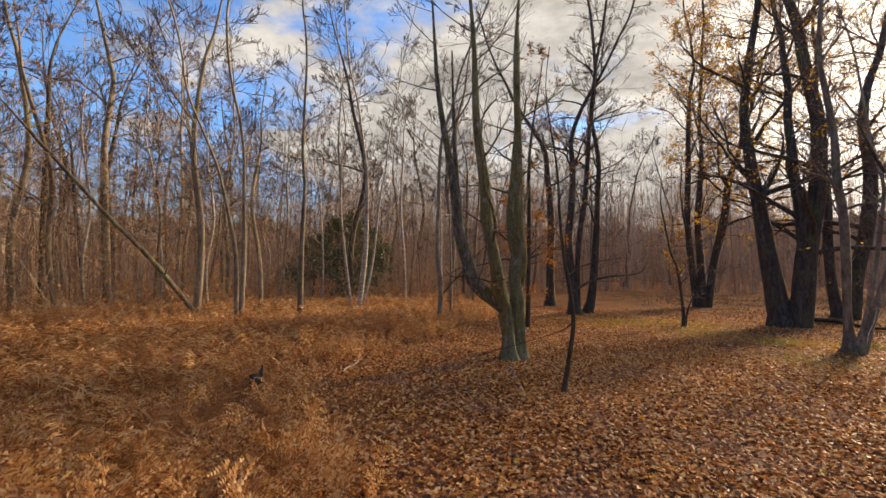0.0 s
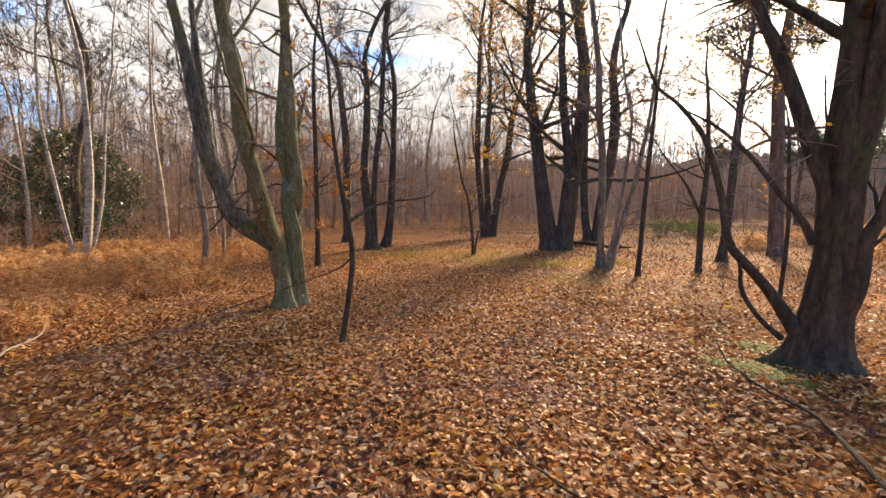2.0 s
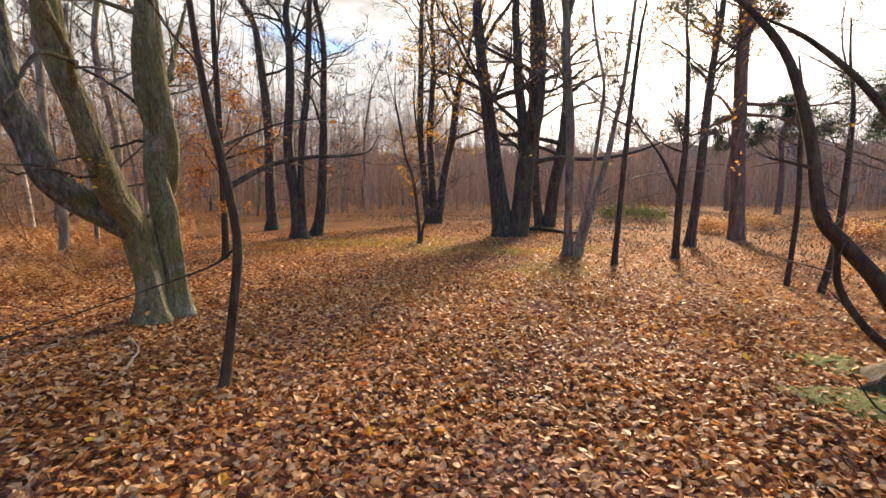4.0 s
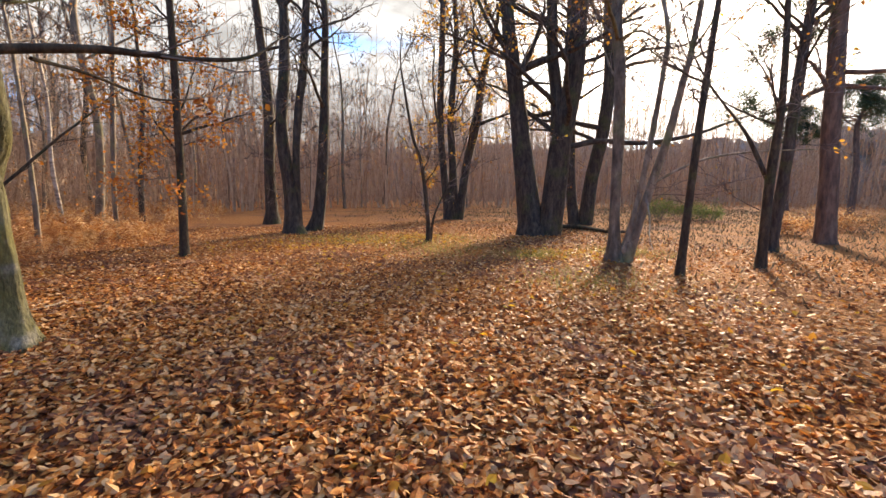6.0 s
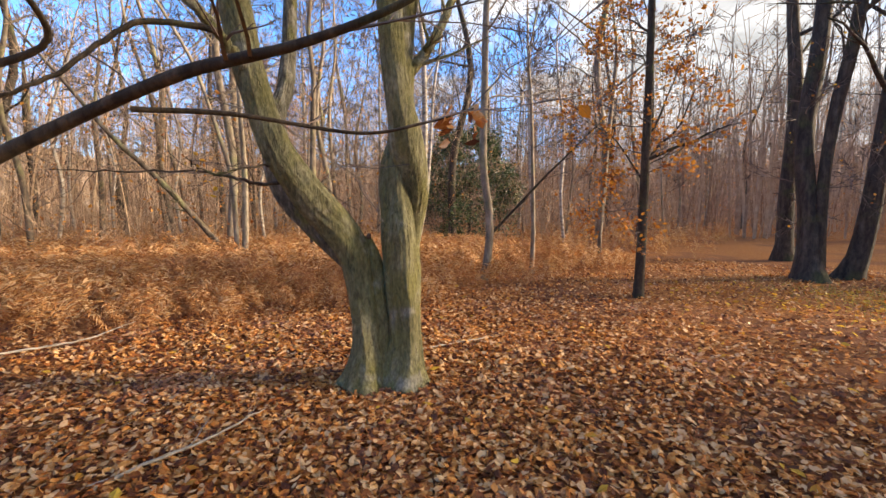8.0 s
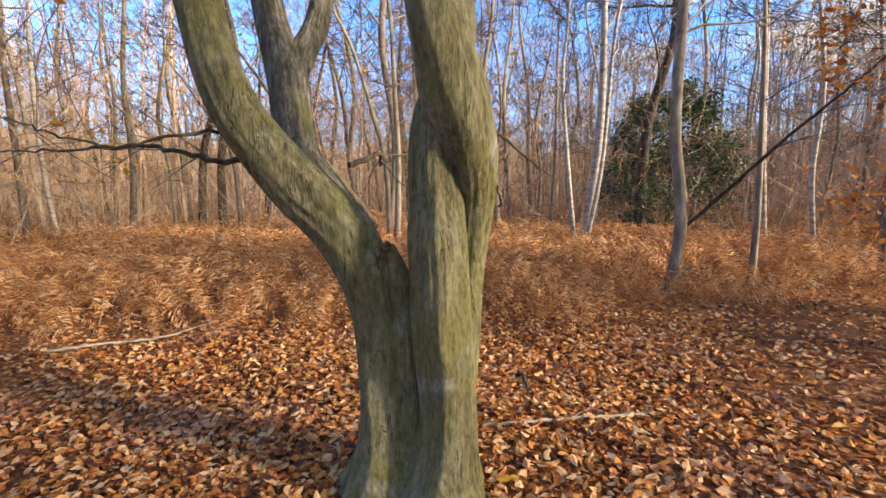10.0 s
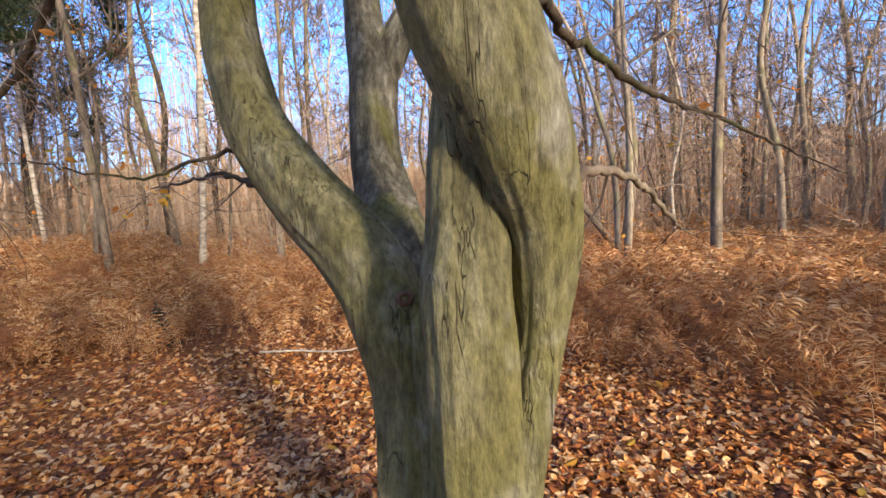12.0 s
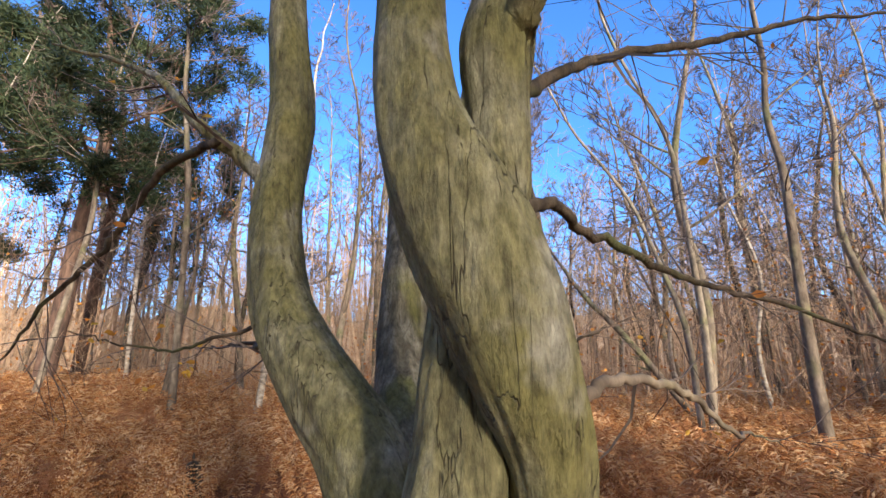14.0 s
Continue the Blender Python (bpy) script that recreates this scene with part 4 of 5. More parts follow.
# ---- evergreens ----
def holly(x, y, h, w, seed, n):
    rs = np.random.RandomState(seed)
    root = new("holly_bush")
    root.location = (x, y, float(ground_z(x, y)))
    tagged(root, "dense dark green holly with glossy leaves among bare trees", "bush")
    g, fine, tips = Geo(), Geo(), []
    tube(g, np.array([(0, 0, -0.1), (0.05, 0, h * 0.4), (0.0, 0.05, h * 0.95)]), [0.09, 0.06, 0.01], 7)
    for _ in range(44):
        z = rs.uniform(0.05, 0.95) * h
        a = rs.uniform(0, 6.28)
        branch(rs, g, fine, (0, 0, z), (math.cos(a), math.sin(a), rs.uniform(-0.15, 0.5)), w * (1.05 - 0.85 * (z / h) ** 1.6) * rs.uniform(0.7, 1.1), 0.015, 2, tips, 0.7)
    part("trunk", g, DARK_BARK, root)
    tagged(part("twig_crown", fine, TWIG, root, "", False), kind="stuff")
    t = np.array(tips)
    t = t[t[:, 2] > 0.05]
    lf = Geo()
    scatter_leaves(lf, rs, t[rs.randint(0, len(t), n)] + rs.normal(0, 0.12, (n, 3)), 0.12, 0.9)
    tagged(part("foliage", lf, HOLLY, root, "glossy dark leaves", False), kind="stuff")


holly(-5.6, 25.6, 5.2, 2.6, 71, 16000)
holly(-8.3, 27.5, 3.6, 1.8, 72, 4500)


def pine(stem, height, seed, label, clumps=260, low=3.5, reach=3.2):
    rs = np.random.RandomState(seed)
    base = np.array(stem[0][:3])
    base[2] = float(ground_z(base[0], base[1]))
    root = new("pine_tree")
    root.location = base
    tagged(root, label, "pine tree")
    rows = np.array(stem, float)
    rows[:, :3] -= base
    rows[0, 2] = -0.1
    top = rows[-1]
    more = [(top[0] + 0.2 * k, top[1] - 0.1 * k, top[2] + (height - top[2]) * k / 3, top[3] * (1 - k * 0.3)) for k in (1, 2, 3)]
    path = spline(np.vstack([rows, more]), 40)
    g, fine, tips = Geo(), Geo(), []
    tube(g, path[:, :3], path[:, 3], 12, flutes(seed, 0.05, 4, 0.05, 0.4, 0.3))
    for _ in range(26):
        i = rs.randint(int(40 * low / height), 39)
        a = rs.uniform(0, 6.28)
        branch(rs, g, fine, path[i, :3], (math.cos(a), math.sin(a), rs.uniform(-0.1, 0.45)), reach * rs.uniform(0.6, 1.1) * (1.15 - 0.7 * path[i, 2] / height), path[i, 3] * 0.33, 2, tips, 0.75)
    part("trunk", g, PINE_BARK, root)
    tagged(part("twig_crown", fine, PINE_BARK, root, "", False), kind="stuff")
    t = np.array(tips)
    c = t[rs.randint(0, len(t), clumps)]
    m = 46
    d = rs.normal(0, 1, (clumps, m, 3))
    d[..., 2] = np.abs(d[..., 2]) * 0.7 + 0.1
    d /= np.linalg.norm(d, axis=2)[..., None]
    o = c[:, None, :] + rs.normal(0, 0.16, (clumps, m, 3))
    s = np.cross(d, rs.normal(0, 1, (clumps, m, 3)))
    s /= np.linalg.norm(s, axis=2)[..., None] + 1e-6
    ln = rs.uniform(0.2, 0.38, (clumps, m, 1))
    v = np.stack([o - s * 0.018, o + s * 0.018, o + d * ln], 2).reshape(-1, 3)
    nd = Geo()
    nd.put(v, np.arange(len(v)).reshape(-1, 3))
    tagged(part("foliage", nd, NEEDLE, root, "dark green needle clumps", False), kind="stuff")
    return root


pine([(-7.49, -1.74, 0, 0.27), (-7.62, -1.63, 3.15, 0.228), (-7.66, -1.59, 5.62, 0.22), (-7.77, -1.49, 7.82, 0.183), (-7.79, -1.48, 9.86, 0.16)], 14, 81, "tall pine with spreading dark green crown", 1300, 4.2, 6.5)
pine([(-10.08, -3.45, 0, 0.196), (-10.15, -3.39, 3.41, 0.178), (-10.18, -3.36, 6.4, 0.159), (-10.29, -3.26, 8.86, 0.141)], 13, 82, "slim pine behind a larger one", 900, 4.2, 5.5)
pine([(20.29, 12.36, 0, 0.29), (20.24, 12.47, 2.21, 0.25), (20.2, 12.57, 4.63, 0.229), (20.17, 12.63, 6.96, 0.209)], 14, 83, "tall dark-barked pine at the clearing's edge", 320, 4.5, 3.4)
far_pine = pine([(44.0, 21.0, 0, 0.25), (44.1, 21.0, 3, 0.2), (44.0, 21.2, 6, 0.16)], 9, 84, "distant pine with a round dark crown", 260, 3.5, 3.2)
for x, y, s, r in ((36, 12, 0.8, 40), (40, 6, 1.2, 80), (48, 27, 0.95, 150), (33, 4, 1.25, 200), (29, 8.0, 0.85, 240), (50, 15, 1.1, 300)):
    copy_thing(far_pine, pose(x, y, 0, 0, 0, r) @ Matrix.Scale(s, 4))

# ---- woodland behind ----
protos = []
for k, (h, r, bark) in enumerate(((12, 0.11, GREY_BARK), (14, 0.13, GREY_BARK), (10, 0.08, BIRCH_BARK), (13, 0.10, GREY_BARK), (9, 0.07, GREY_BARK), (15, 0.16, OAK), (11, 0.075, BIRCH_BARK))):
    x, y = ((-13, 12), (-15, 25), (-10, 29), (-18, 8), (-2.5, 30), (-22, 18), (-14, 17))[k]
    rs = np.random.RandomState(300 + k)
    lean = rs.normal(0, 0.25, 4)
    rows = [(x, y, 0, r * 1.15), (x + lean[0] * 0.5, y + lean[1] * 0.5, h * 0.2, r), (x + lean[0], y + lean[2], h * 0.4, r * 0.85), (x + lean[3], y + lean[1], h * 0.6, r * 0.62)]
    protos.append(tree("woodland_tree", [rows], bark, ("tall bare grey-barked woodland tree", "pale slender bare birch in the wood")[bark is BIRCH_BARK], height=h, limbs=13, first=h * 0.26, reach=h * 0.24, thin=0.008, spare=0.85, seed=90 + k, sides=7, foot=0.3,
                       group="bare trees of the wood", leaves=(0, 60, 0, 0, 160, 0, 0)[k], leaf_mat=RUST_LEAF, leaf_size=0.07))
rs = np.random.RandomState(17)
taken = [np.array(p.location[:2]) for p in protos] + [np.array(q) for q in ((-5.2, 16.2), (-7, 15.1), (-8.7, 4), (-9.2, 6.1), (-11.1, 6.7), (-3.6, 18.8), (0, 17), (-5.6, 25.6), (-7.6, -1.6), (-10.1, -3.4), (-16.5, 21.3), (6.1, 25.6), (1.5, 21.3), (0.4, 18.7))]
made = 0
while made < 175:
    x, y = rs.uniform(-46, 30), rs.uniform(-26, 58)
    near = rs.uniform() < 0.45
    if near:
        x, y = rs.uniform(-24, 2), rs.uniform(-12, 36)
    west = bracken_zone(x, y) > 2.6 and math.hypot(x - 2, y - 11) > 11.5 and x < 12
    north = y > 37 + 0.12 * x
    if not (west or north) or (y < 8 and x > -5.5) or (y > 0 and x > -1.15 * y - 0.5 and math.hypot(x - 0.5, y) < 17.5):
        continue
    if min(np.hypot(*(np.array((x, y)) - q)) for q in taken) < (1.5 if near else 2.0):
        continue
    taken.append(np.array((x, y)))
    copy_thing(protos[rs.randint(len(protos))], pose(x, y, float(ground_z(x, y)), rs.normal(0, 2.5), rs.normal(0, 2.5), rs.uniform(0, 360)) @ Matrix.Scale(rs.uniform(0.85, 1.35), 4))
    made += 1


def far_woods():
    """Poles, brushwood and twig haze of the surrounding wood, too many to count."""
    rs = np.random.RandomState(23)
    g = Geo()
    n = 0
    while n < 4400:
        east = n > 3000
        a = rs.uniform(-0.45, 1.9) if east else rs.uniform(0, 6.28)
        d = rs.uniform(50, 80) if east else rs.uniform(24, 78)
        x, y = 3 + d * math.cos(a), 12 + d * math.sin(a)
        open_side = (x > 10 and y < 40 - 0.1 * x and d < 50) or (x > 2 and bracken_zone(x, y) < 3 and y < 36 and d < 60 and x > 4)
        if open_side:
            continue
        h = rs.uniform(8, 15.5)
        r = rs.uniform(0.03, 0.10)
        p = wander(rs, (x, y, -0.1), (rs.normal(0, 0.06), rs.normal(0, 0.06), 1), h, 6, 0.10)
        tube(g, p, np.linspace(r, 0.012, 6), 3, cap=False)
        for _ in range(7):
            q = p[rs.randint(2, 6)]
            b = rs.uniform(0, 6.28)
            e = wander(rs, q, (math.cos(b), math.sin(b), rs.uniform(0.2, 1.2)), rs.uniform(0.8, 2.6), 3, 0.4)
            tube(g, e, np.linspace(0.020, 0.008, 3), 3, cap=False)
        n += 1
    tagged(new("far_woods", g.mesh("far_woods", SUNLIT_FAR_TWIG, False)), "dense bare woodland of thin brown stems, coloured pale as if sunlit", "woodland", kind="stuff")
    # brushwood: sprays of twigs, fanning up from thousands of small bushes and saplings
    n = 13000
    c = []
    while len(c) < n:
        a = rs.uniform(0, 6.28)
        d = rs.uniform(11.5, 56) if len(c) < 8500 else rs.uniform(42, 78)
        x, y = 3 + d * math.cos(a), 12 + d * math.sin(a)
        if (x > 4 and y < 34 and d < 42) or (bracken_zone(x, y) < 2.5 and d < 27) or (y < 10 and x > -7.5) or (y > 0 and 4 > x > -1.15 * y - 0.5 and math.hypot(x - 0.5, y) < 16):
            continue
        c.append((x, y, rs.uniform(0.1, 1) ** 1.4 * (7.0 if d < 30 else 12.0)))
    c = np.array(c)
    m = 15
    o = np.repeat(c, m, 0)
    k = len(o)
    d = rs.normal(0, 1, (k, 3)) * (0.7, 0.7, 0.45)
    d[:, 2] += 0.75
    d /= np.linalg.norm(d, axis=1)[:, None]
    ln = rs.uniform(0.5, 1.7, (k, 1))
    o = o + rs.normal(0, 1, (k, 3)) * (0.55, 0.55, 0.6) - d * ln * 0.4
    o[:, 2] = np.maximum(o[:, 2], 0)
    s = np.cross(d, rs.normal(0, 1, (k, 3)))
    s /= np.linalg.norm(s, axis=1)[:, None] + 1e-6
    far = np.hypot(o[:, 0] - 3, o[:, 1] - 12)[:, None]
    s *= 0.0035 + 0.00016 * far
    mid = o + d * ln * 0.5 + rs.normal(0, 0.06, (k, 3)) * ln
    tip = o + d * ln + rs.normal(0, 0.14, (k, 3)) * ln
    v = np.stack([o - s, o + s, mid + s * 0.7, mid - s * 0.7, tip + s * 0.35, tip - s * 0.35], 1).reshape(-1, 3)
    q = np.arange(k)[:, None, None] * 6 + np.array([(0, 1, 2, 3), (3, 2, 4, 5)])[None]
    b = Geo()
    b.put(v, q.reshape(-1, 4))
    tagged(new("brushwood", b.mesh("brushwood", SUNLIT_FAR_TWIG, False)), "tangled russet-brown undergrowth twigs, coloured pale as if sunlit", "undergrowth", kind="stuff")
    warm = tip[rs.uniform(size=k) < 0.17 * (1 + np.sin(o[:, 0] * 0.23) * np.sin(o[:, 1] * 0.31))]
    w = Geo()
    scatter_leaves(w, rs, np.array(warm) + rs.normal(0, 0.15, (len(warm), 3)), 0.10, 0.9)
    tagged(new("hanging_leaves", w.mesh("hanging_leaves", RUST_LEAF, False)), "withered rust leaves still hanging in the undergrowth", "leaves", kind="stuff")


far_woods()


def far_ridge():
    """The wood's far mass beyond the clearing: a broken band of crowns and trunks out to the skyline."""
    rs = np.random.RandomState(77)
    n, rows = 900, 7
    a = np.linspace(0, 2 * np.pi, n, endpoint=False)
    ph = rs.uniform(0, 6.28, 6)
    top = 10.5 + 0.5 * np.sin(3 * a + ph[0]) + 0.6 * np.sin(11 * a + ph[1]) + 0.9 * np.sin(29 * a + ph[2]) + rs.normal(0, 0.3, n) + 0.7 * np.abs(np.sin(71 * a + ph[3]))
    v = []
    for k in range(rows):
        u = k / (rows - 1)
        r = 92 + 5 * u + rs.normal(0, 1.2, n) + 2.0 * np.sin(47 * a + ph[4] + u)
        v.append(np.stack([3 + r * np.cos(a), 12 + r * np.sin(a), -0.2 + top * u], -1))
    v = np.concatenate(v)
    i, j = np.meshgrid(np.arange(rows - 1), np.arange(n), indexing="ij")
    j2 = (j + 1) % n
    g = Geo()
    g.put(v, np.stack([i * n + j, i * n + j2, (i + 1) * n + j2, (i + 1) * n + j], -1).reshape(-1, 4))
    tagged(new("backdrop", g.mesh("backdrop", RIDGE, False)), "distant brown bare woodland on the skyline", "woodland", kind="structure")


far_ridge()


# ---- bracken ----
def frond(rs, pairs, lobes):
    """A dead, arching frond: ribbon stalk and paired drooping pinnae. Returns vertices and quads."""
    length = 1.0
    u = np.linspace(0, 1, 7)
    bend = rs.uniform(0.5, 1.35)
    ang = 1.35 - bend * u ** 1.4
    x = np.concatenate([[0], np.cumsum(np.cos(ang[:-1]) * length / 6)])
    z = np.concatenate([[0], np.cumsum(np.sin(ang[:-1]) * length / 6)])
    ax = np.stack([x, np.zeros(7), z], -1)
    v, f = [], []
    for k in range(7):
        w = 0.007 * (1 - 0.7 * u[k])
        v += [ax[k] + (0, w, 0), ax[k] - (0, w, 0)]
        if k:
            f.append((2 * k - 2, 2 * k - 1, 2 * k + 1, 2 * k))
    for k in range(pairs):
        t = 0.22 + 0.76 * k / pairs
        c = np.array([np.interp(t, u, ax[:, i]) for i in range(3)])
        c2 = np.array([np.interp(min(1, t + 0.02), u, ax[:, i]) for i in range(3)])
        d = (c2 - c) / (np.linalg.norm(c2 - c) + 1e-9)
        ln = (0.33 if lobes else 0.23) * math.sin(math.pi * (0.25 + 0.75 * (1 - t))) ** 1.1 * rs.uniform(0.75, 1.15)
        for s in (-1, 1):
            out = np.array([0.35 * d[0], s * 0.9, 0.35 * d[2]]) + rs.normal(0, 0.12 if lobes else 0.3, 3)
            out /= np.linalg.norm(out)
            droop = np.array([0, 0, -rs.uniform(0.1, 1.1)]) if lobes == 0 else np.array([0, 0, -rs.uniform(0.1, 0.5)])
            if lobes == 0:
                w = 0.015
                m = c + out * ln * 0.5 + droop * ln * 0.2
                b0 = len(v)
                v += [c, m + d * w, c + out * ln + droop * ln * 0.7, m - d * w]
                f.append((b0, b0 + 1, b0 + 2, b0 + 3))
            else:
                for q in range(lobes):
                    tt = (q + 0.5) / lobes
                    o = c + out * ln * tt + droop * ln * 0.7 * tt * tt
                    w = 0.036 * (1 - 0.75 * tt)
                    h = ln / lobes * 0.45
                    for side in (-1, 1):
                        tip = o + d * side * w + out * h * 0.7 + np.array([0, 0, rs.uniform(-0.015, 0.006)])
                        b0 = len(v)
                        v += [o - out * h, o + out * h, tip + out * h * 0.3, tip - out * h * 0.4]
                        f.append((b0, b0 + 1, b0 + 2, b0 + 3))
    return np.array(v), np.array(f)


def bracken(name, places, forms, rs, size, label):
    g = Geo()
    for x, y, big in places:
        v, f = forms[rs.randint(len(forms))]
        a, s, tilt = rs.uniform(0, 6.28), size * big * rs.uniform(0.65, 1.25), rs.normal(0, 0.3)
        c, d = math.cos(a), math.sin(a)
        w = v * s
        ct, st = math.cos(tilt), math.sin(tilt)
        w = np.stack([w[:, 0], w[:, 1] * ct - w[:, 2] * st, w[:, 1] * st + w[:, 2] * ct], -1)
        w = np.stack([w[:, 0] * c - w[:, 1] * d, w[:, 0] * d + w[:, 1] * c, w[:, 2]], -1) + (x, y, float(ground_z(x, y)) - 0.02)
        g.put(w, f)
    tagged(new(name, g.mesh(name, BRACKEN, False)), label, "bracken", kind="stuff")


rs = np.random.RandomState(31)
plain = [frond(rs, 19, 0) for _ in range(16)]
lacy = [frond(rs, 11, 6) for _ in range(6)]
spots = []
while len(spots) < 11500:
    x, y = (rs.uniform(-14, 3), rs.uniform(-6, 22)) if rs.uniform() < 0.72 else (rs.uniform(-30, 6), rs.uniform(-14, 42))
    depth = bracken_zone(x, y)
    if depth < 0 or rs.uniform() > 0.35 + depth * 0.9 or math.hypot(x - 2, y - 11) < 2.6:
        continue
    if math.hypot(x - 0.5, y + 0.4) < 4.0 and rs.uniform() < 0.93:
        continue
    spots.append((x, y, 0.66 + min(0.36, depth * 0.14)))
bracken("bracken_thicket", spots, plain, rs, 0.78, "collapsed orange-brown dead bracken covering the woodland floor")
spots = []
while len(spots) < 300:
    x, y = rs.uniform(-4.5, 0.9), 0.6 + 6.5 * rs.uniform() ** 1.5
    if bracken_zone(x, y) < -0.3 or math.hypot(x - 0.6, y + 0.2) < 1.3:
        continue
    spots.append((x, y, 0.8))
more = []
while len(more) < 480:
    x, y = rs.uniform(-6, 0.6), rs.uniform(0.4, 5.5)
    if bracken_zone(x, y) > 0.1 and math.hypot(x - 0.6, y + 0.2) > 1.6:
        more.append((x, y, 0.75))
bracken("bracken_bank", more, lacy, rs, 0.85, "pale withered bracken fronds heaped beside the path")
shapes = []
for v, f in lacy:
    g = Geo()
    g.put(v * 0.8, f)
    shapes.append(g.mesh("bracken_frond", BRACKEN, False))
for x, y, big in spots:
    ob = new("bracken_frond", shapes[rs.randint(len(shapes))])
    ob.matrix_basis = pose(x, y, float(ground_z(x, y)) - 0.02, rs.normal(0, 14), rs.normal(0, 10), rs.uniform(0, 360)) @ Matrix.Scale(rs.uniform(0.6, 1.15), 4)
    tagged(ob, "dry arching bracken frond with paired brown leaflets", "bracken", "bracken fronds beside the path")


# ---- leaf litter ----
def litter():
    rs = np.random.RandomState(41)
    way = np.array([(0.5, -0.4), (1.4, 1.3), (2.1, 3.3), (4.0, 5.6), (4.7, 7.2), (4.9, 7.9), (4.2, 10.1), (3.5, 11.2)])
    pts = []
    for _ in range(78000):
        k = rs.randint(len(way) - 1)
        p = way[k] + (way[k + 1] - way[k]) * rs.uniform() + rs.normal(0, 1, 2) * 2.5
        pts.append(p)
    pts = np.vstack([np.array(pts), (0.6, 11.6) + rs.normal(0, 2.0, (26000, 2)), np.stack([rs.uniform(-4, 17, 60000), rs.uniform(-1, 24, 60000)], -1)])
    keep = rs.uniform(size=len(pts)) > np.clip(bracken_zone(pts[:, 0], pts[:, 1]) * 0.6, 0, 0.85)
    pts = pts[keep]
    z = ground_z(pts[:, 0], pts[:, 1]) + rs.uniform(0.006, 0.035, len(pts))
    g = Geo()
    scatter_leaves(g, rs, np.column_stack([pts, z]), 0.070, 0.36)
    tagged(new("leaf_litter", g.mesh("leaf_litter", LITTER, False)), "thick carpet of curled brown fallen leaves", "fallen leaves", kind="stuff")
    g = Geo()
    p = np.vstack([np.stack([rs.uniform(-1, 12, 900), rs.uniform(2, 16, 900)], -1), (7.6, 18.2) + rs.normal(0, 1, (800, 2)) * (1.9, 0.9), (11.6, 13.6) + rs.normal(0, 0.7, (250, 2))])
    scatter_leaves(g, rs, np.column_stack([p, ground_z(p[:, 0], p[:, 1]) + 0.04]), 0.085, 0.3)
    tagged(new("golden_leaves", g.mesh("golden_leaves", GOLD_LEAF, False)), "scattered bright yellow fallen leaves", "fallen leaves", kind="stuff")


litter()


def grass(name, patches, n, mat, label, height=0.16, width=0.006):
    rs = np.random.RandomState(43)
    g = Geo()
    k = rs.randint(0, len(patches), n)
    c = np.array(patches)[k]
    o = np.column_stack([c[:, :2] + rs.normal(0, 1, (n, 2)) * c[:, 2:3], np.zeros(n)])
    o[:, 2] = ground_z(o[:, 0], o[:, 1])
    a = rs.uniform(0, 6.28, n)
    s = np.column_stack([np.cos(a), np.sin(a), np.zeros(n)]) * width
    tip = o + np.column_stack([rs.normal(0, 0.07, (n, 2)), rs.uniform(0.4, 1.2, n) * height])
    v = np.stack([o - s, o + s, tip], 1).reshape(-1, 3)
    g.put(v, np.arange(len(v)).reshape(-1, 3))
    tagged(new(name, g.mesh(name, mat, False)), label, "grass", kind="stuff")


grass("grass_tufts", [(10.6, 13.8, 0.4), (12.9, 13.4, 0.5), (7.0, 19.0, 0.9), (8.3, 17.8, 0.8), (10.3, 17.6, 0.9), (9.0, 15.5, 0.7), (9.5, 11.0, 0.8)], 5000, GRASS, "patches of yellowing grass through the leaves", 0.13)


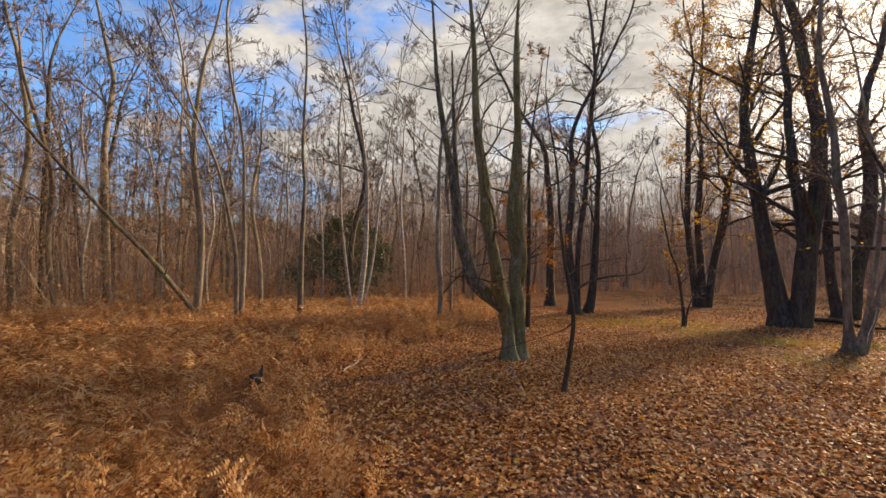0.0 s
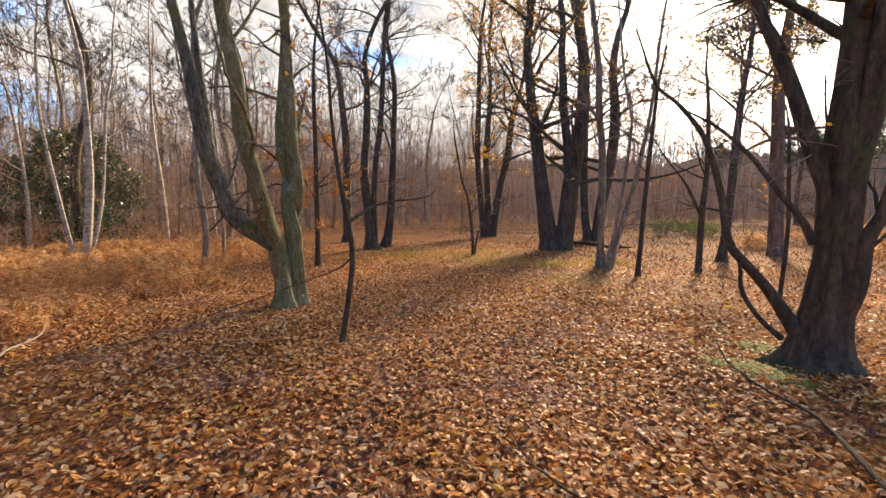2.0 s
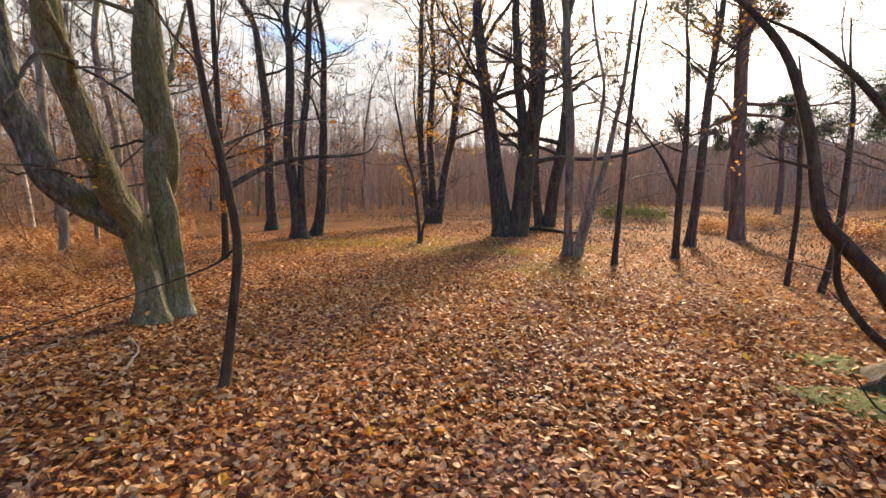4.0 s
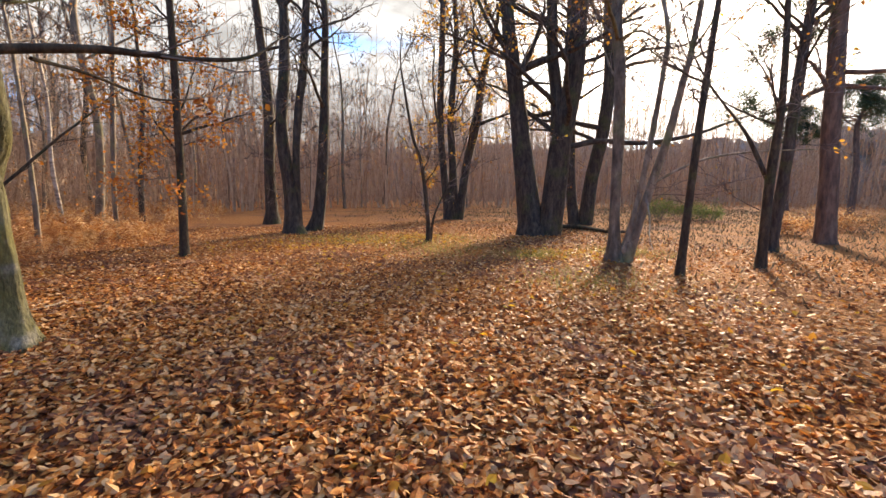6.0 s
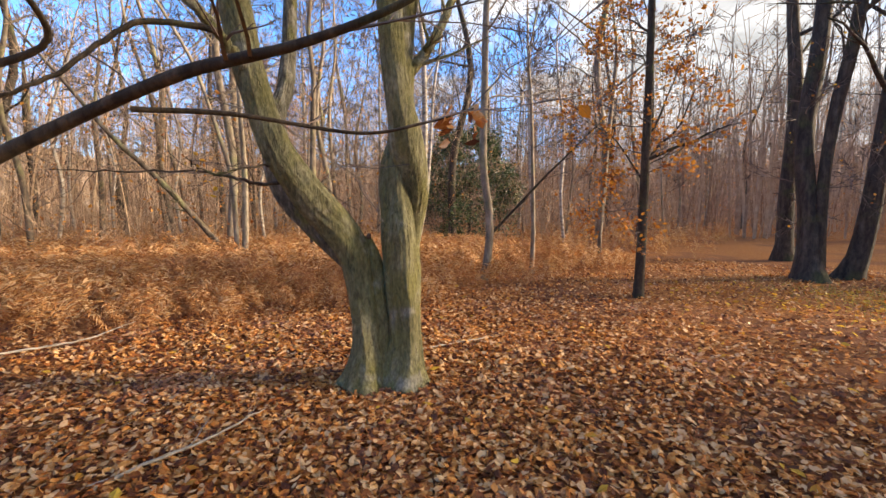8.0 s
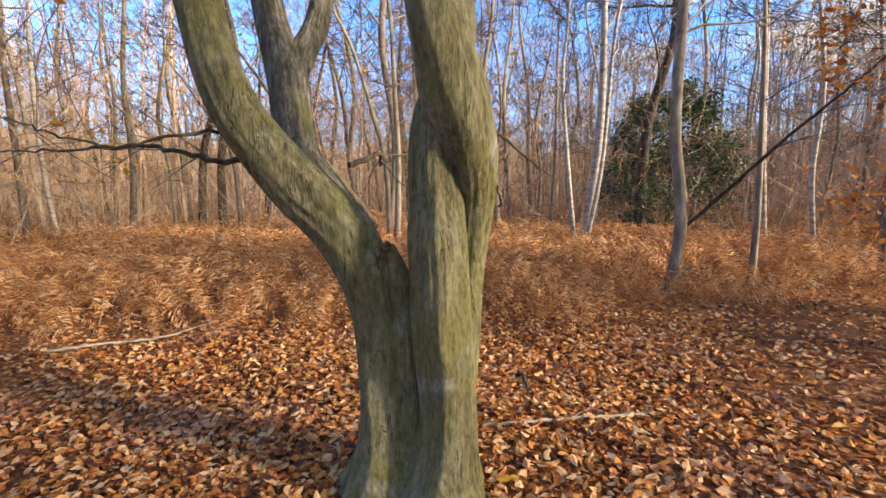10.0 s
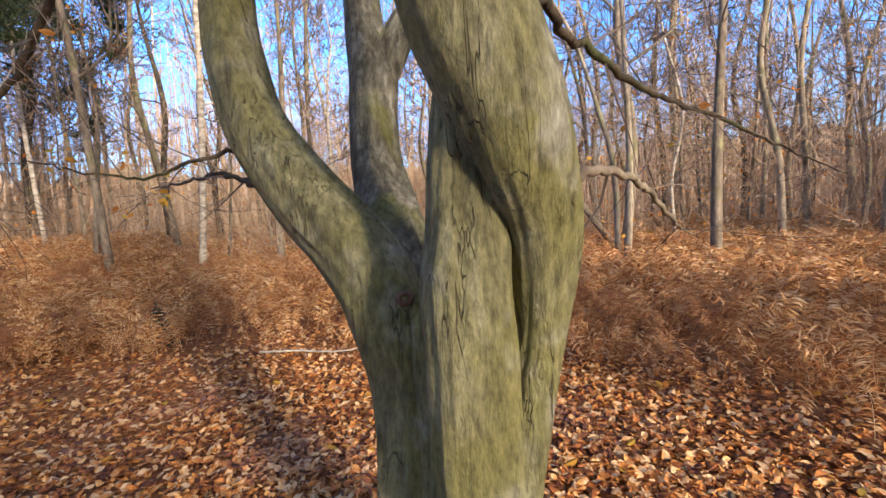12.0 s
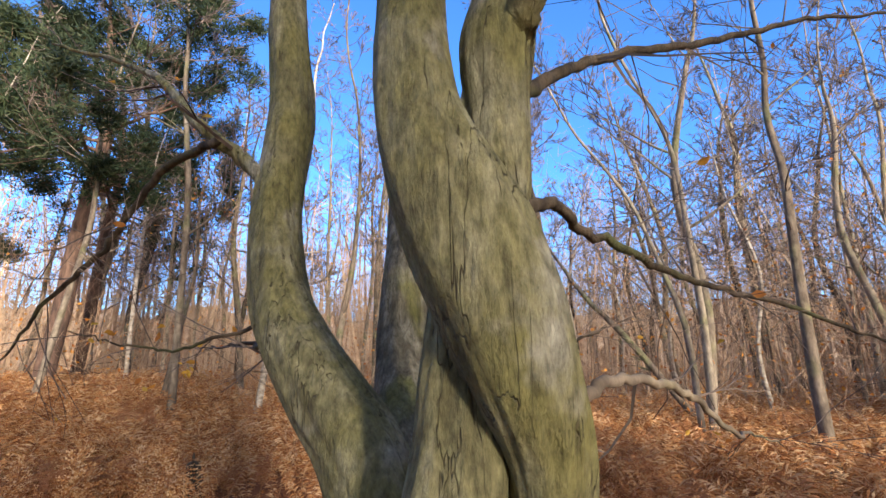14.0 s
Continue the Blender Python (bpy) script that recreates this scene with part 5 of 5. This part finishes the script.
grass("heath_grass", [(x, y, 2.6) for x in range(16, 42, 5) for y in range(2, 34, 5)], 24000, HEATH, "dull brown heath and dry grass across the far clearing", 0.13, 0.02)


def shrub(x, y, h, w, seed, mat, label, n=1800):
    rs = np.random.RandomState(seed)
    root = new("shrub")
    root.location = (x, y, float(ground_z(x, y)))
    tagged(root, label, "shrub", "low shrubs at the clearing's far side")
    g, tips = Geo(), []
    for _ in range(22):
        a = rs.uniform(0, 6.28)
        branch(rs, g, g, (rs.normal(0, w * 0.3), rs.normal(0, w * 0.3), -0.03), (math.cos(a) * 0.6, math.sin(a) * 0.6, 1), h * rs.uniform(0.6, 1.0), 0.012, 1, tips, 0.9)
    tagged(part("stems", g, TWIG, root, "", False), kind="stuff")
    t = np.array(tips)
    lf = Geo()
    scatter_leaves(lf, rs, t[rs.randint(0, len(t), n)] + rs.normal(0, 0.12, (n, 3)), 0.06, 0.9)
    tagged(part("foliage", lf, mat, root, "", False), kind="stuff")


for k, (x, y, h, w, mat, label) in enumerate(SHRUBS):
    shrub(x, y, h, w, 400 + k, (GORSE, BRACKEN)[mat], label)

# moss cushion at the old oak's foot
def moss_patch(x, y, w, d, seed):
    rs = np.random.RandomState(seed)
    g = Geo()
    n = 16
    rows = []
    for i in range(6):
        rr = i / 5
        for j in range(n):
            a = 2 * math.pi * j / n
            e = rr * (1 + 0.25 * math.sin(3 * a + seed) + 0.12 * math.sin(7 * a))
            px, py = x + w * e * math.cos(a), y + d * e * math.sin(a)
            rows.append((px, py, float(ground_z(px, py)) + 0.035 * (1 - rr) ** 0.5 + 0.004 + 0.006 * rs.uniform() - (0.02 if i == 5 else 0)))
    f = [(i * n + j, i * n + (j + 1) % n, (i + 1) * n + (j + 1) % n, (i + 1) * n + j) for i in range(5) for j in range(n)]
    g.put(rows, f)
    tagged(new("moss_cushion", g.mesh("moss_cushion", MOSS)), "flat green moss cushion at the gnarled trunk's foot", "moss", kind="stuff")


moss_patch(7.05, 4.75, 0.45, 0.7, 1)
moss_patch(8.1, 5.4, 0.4, 0.35, 2)
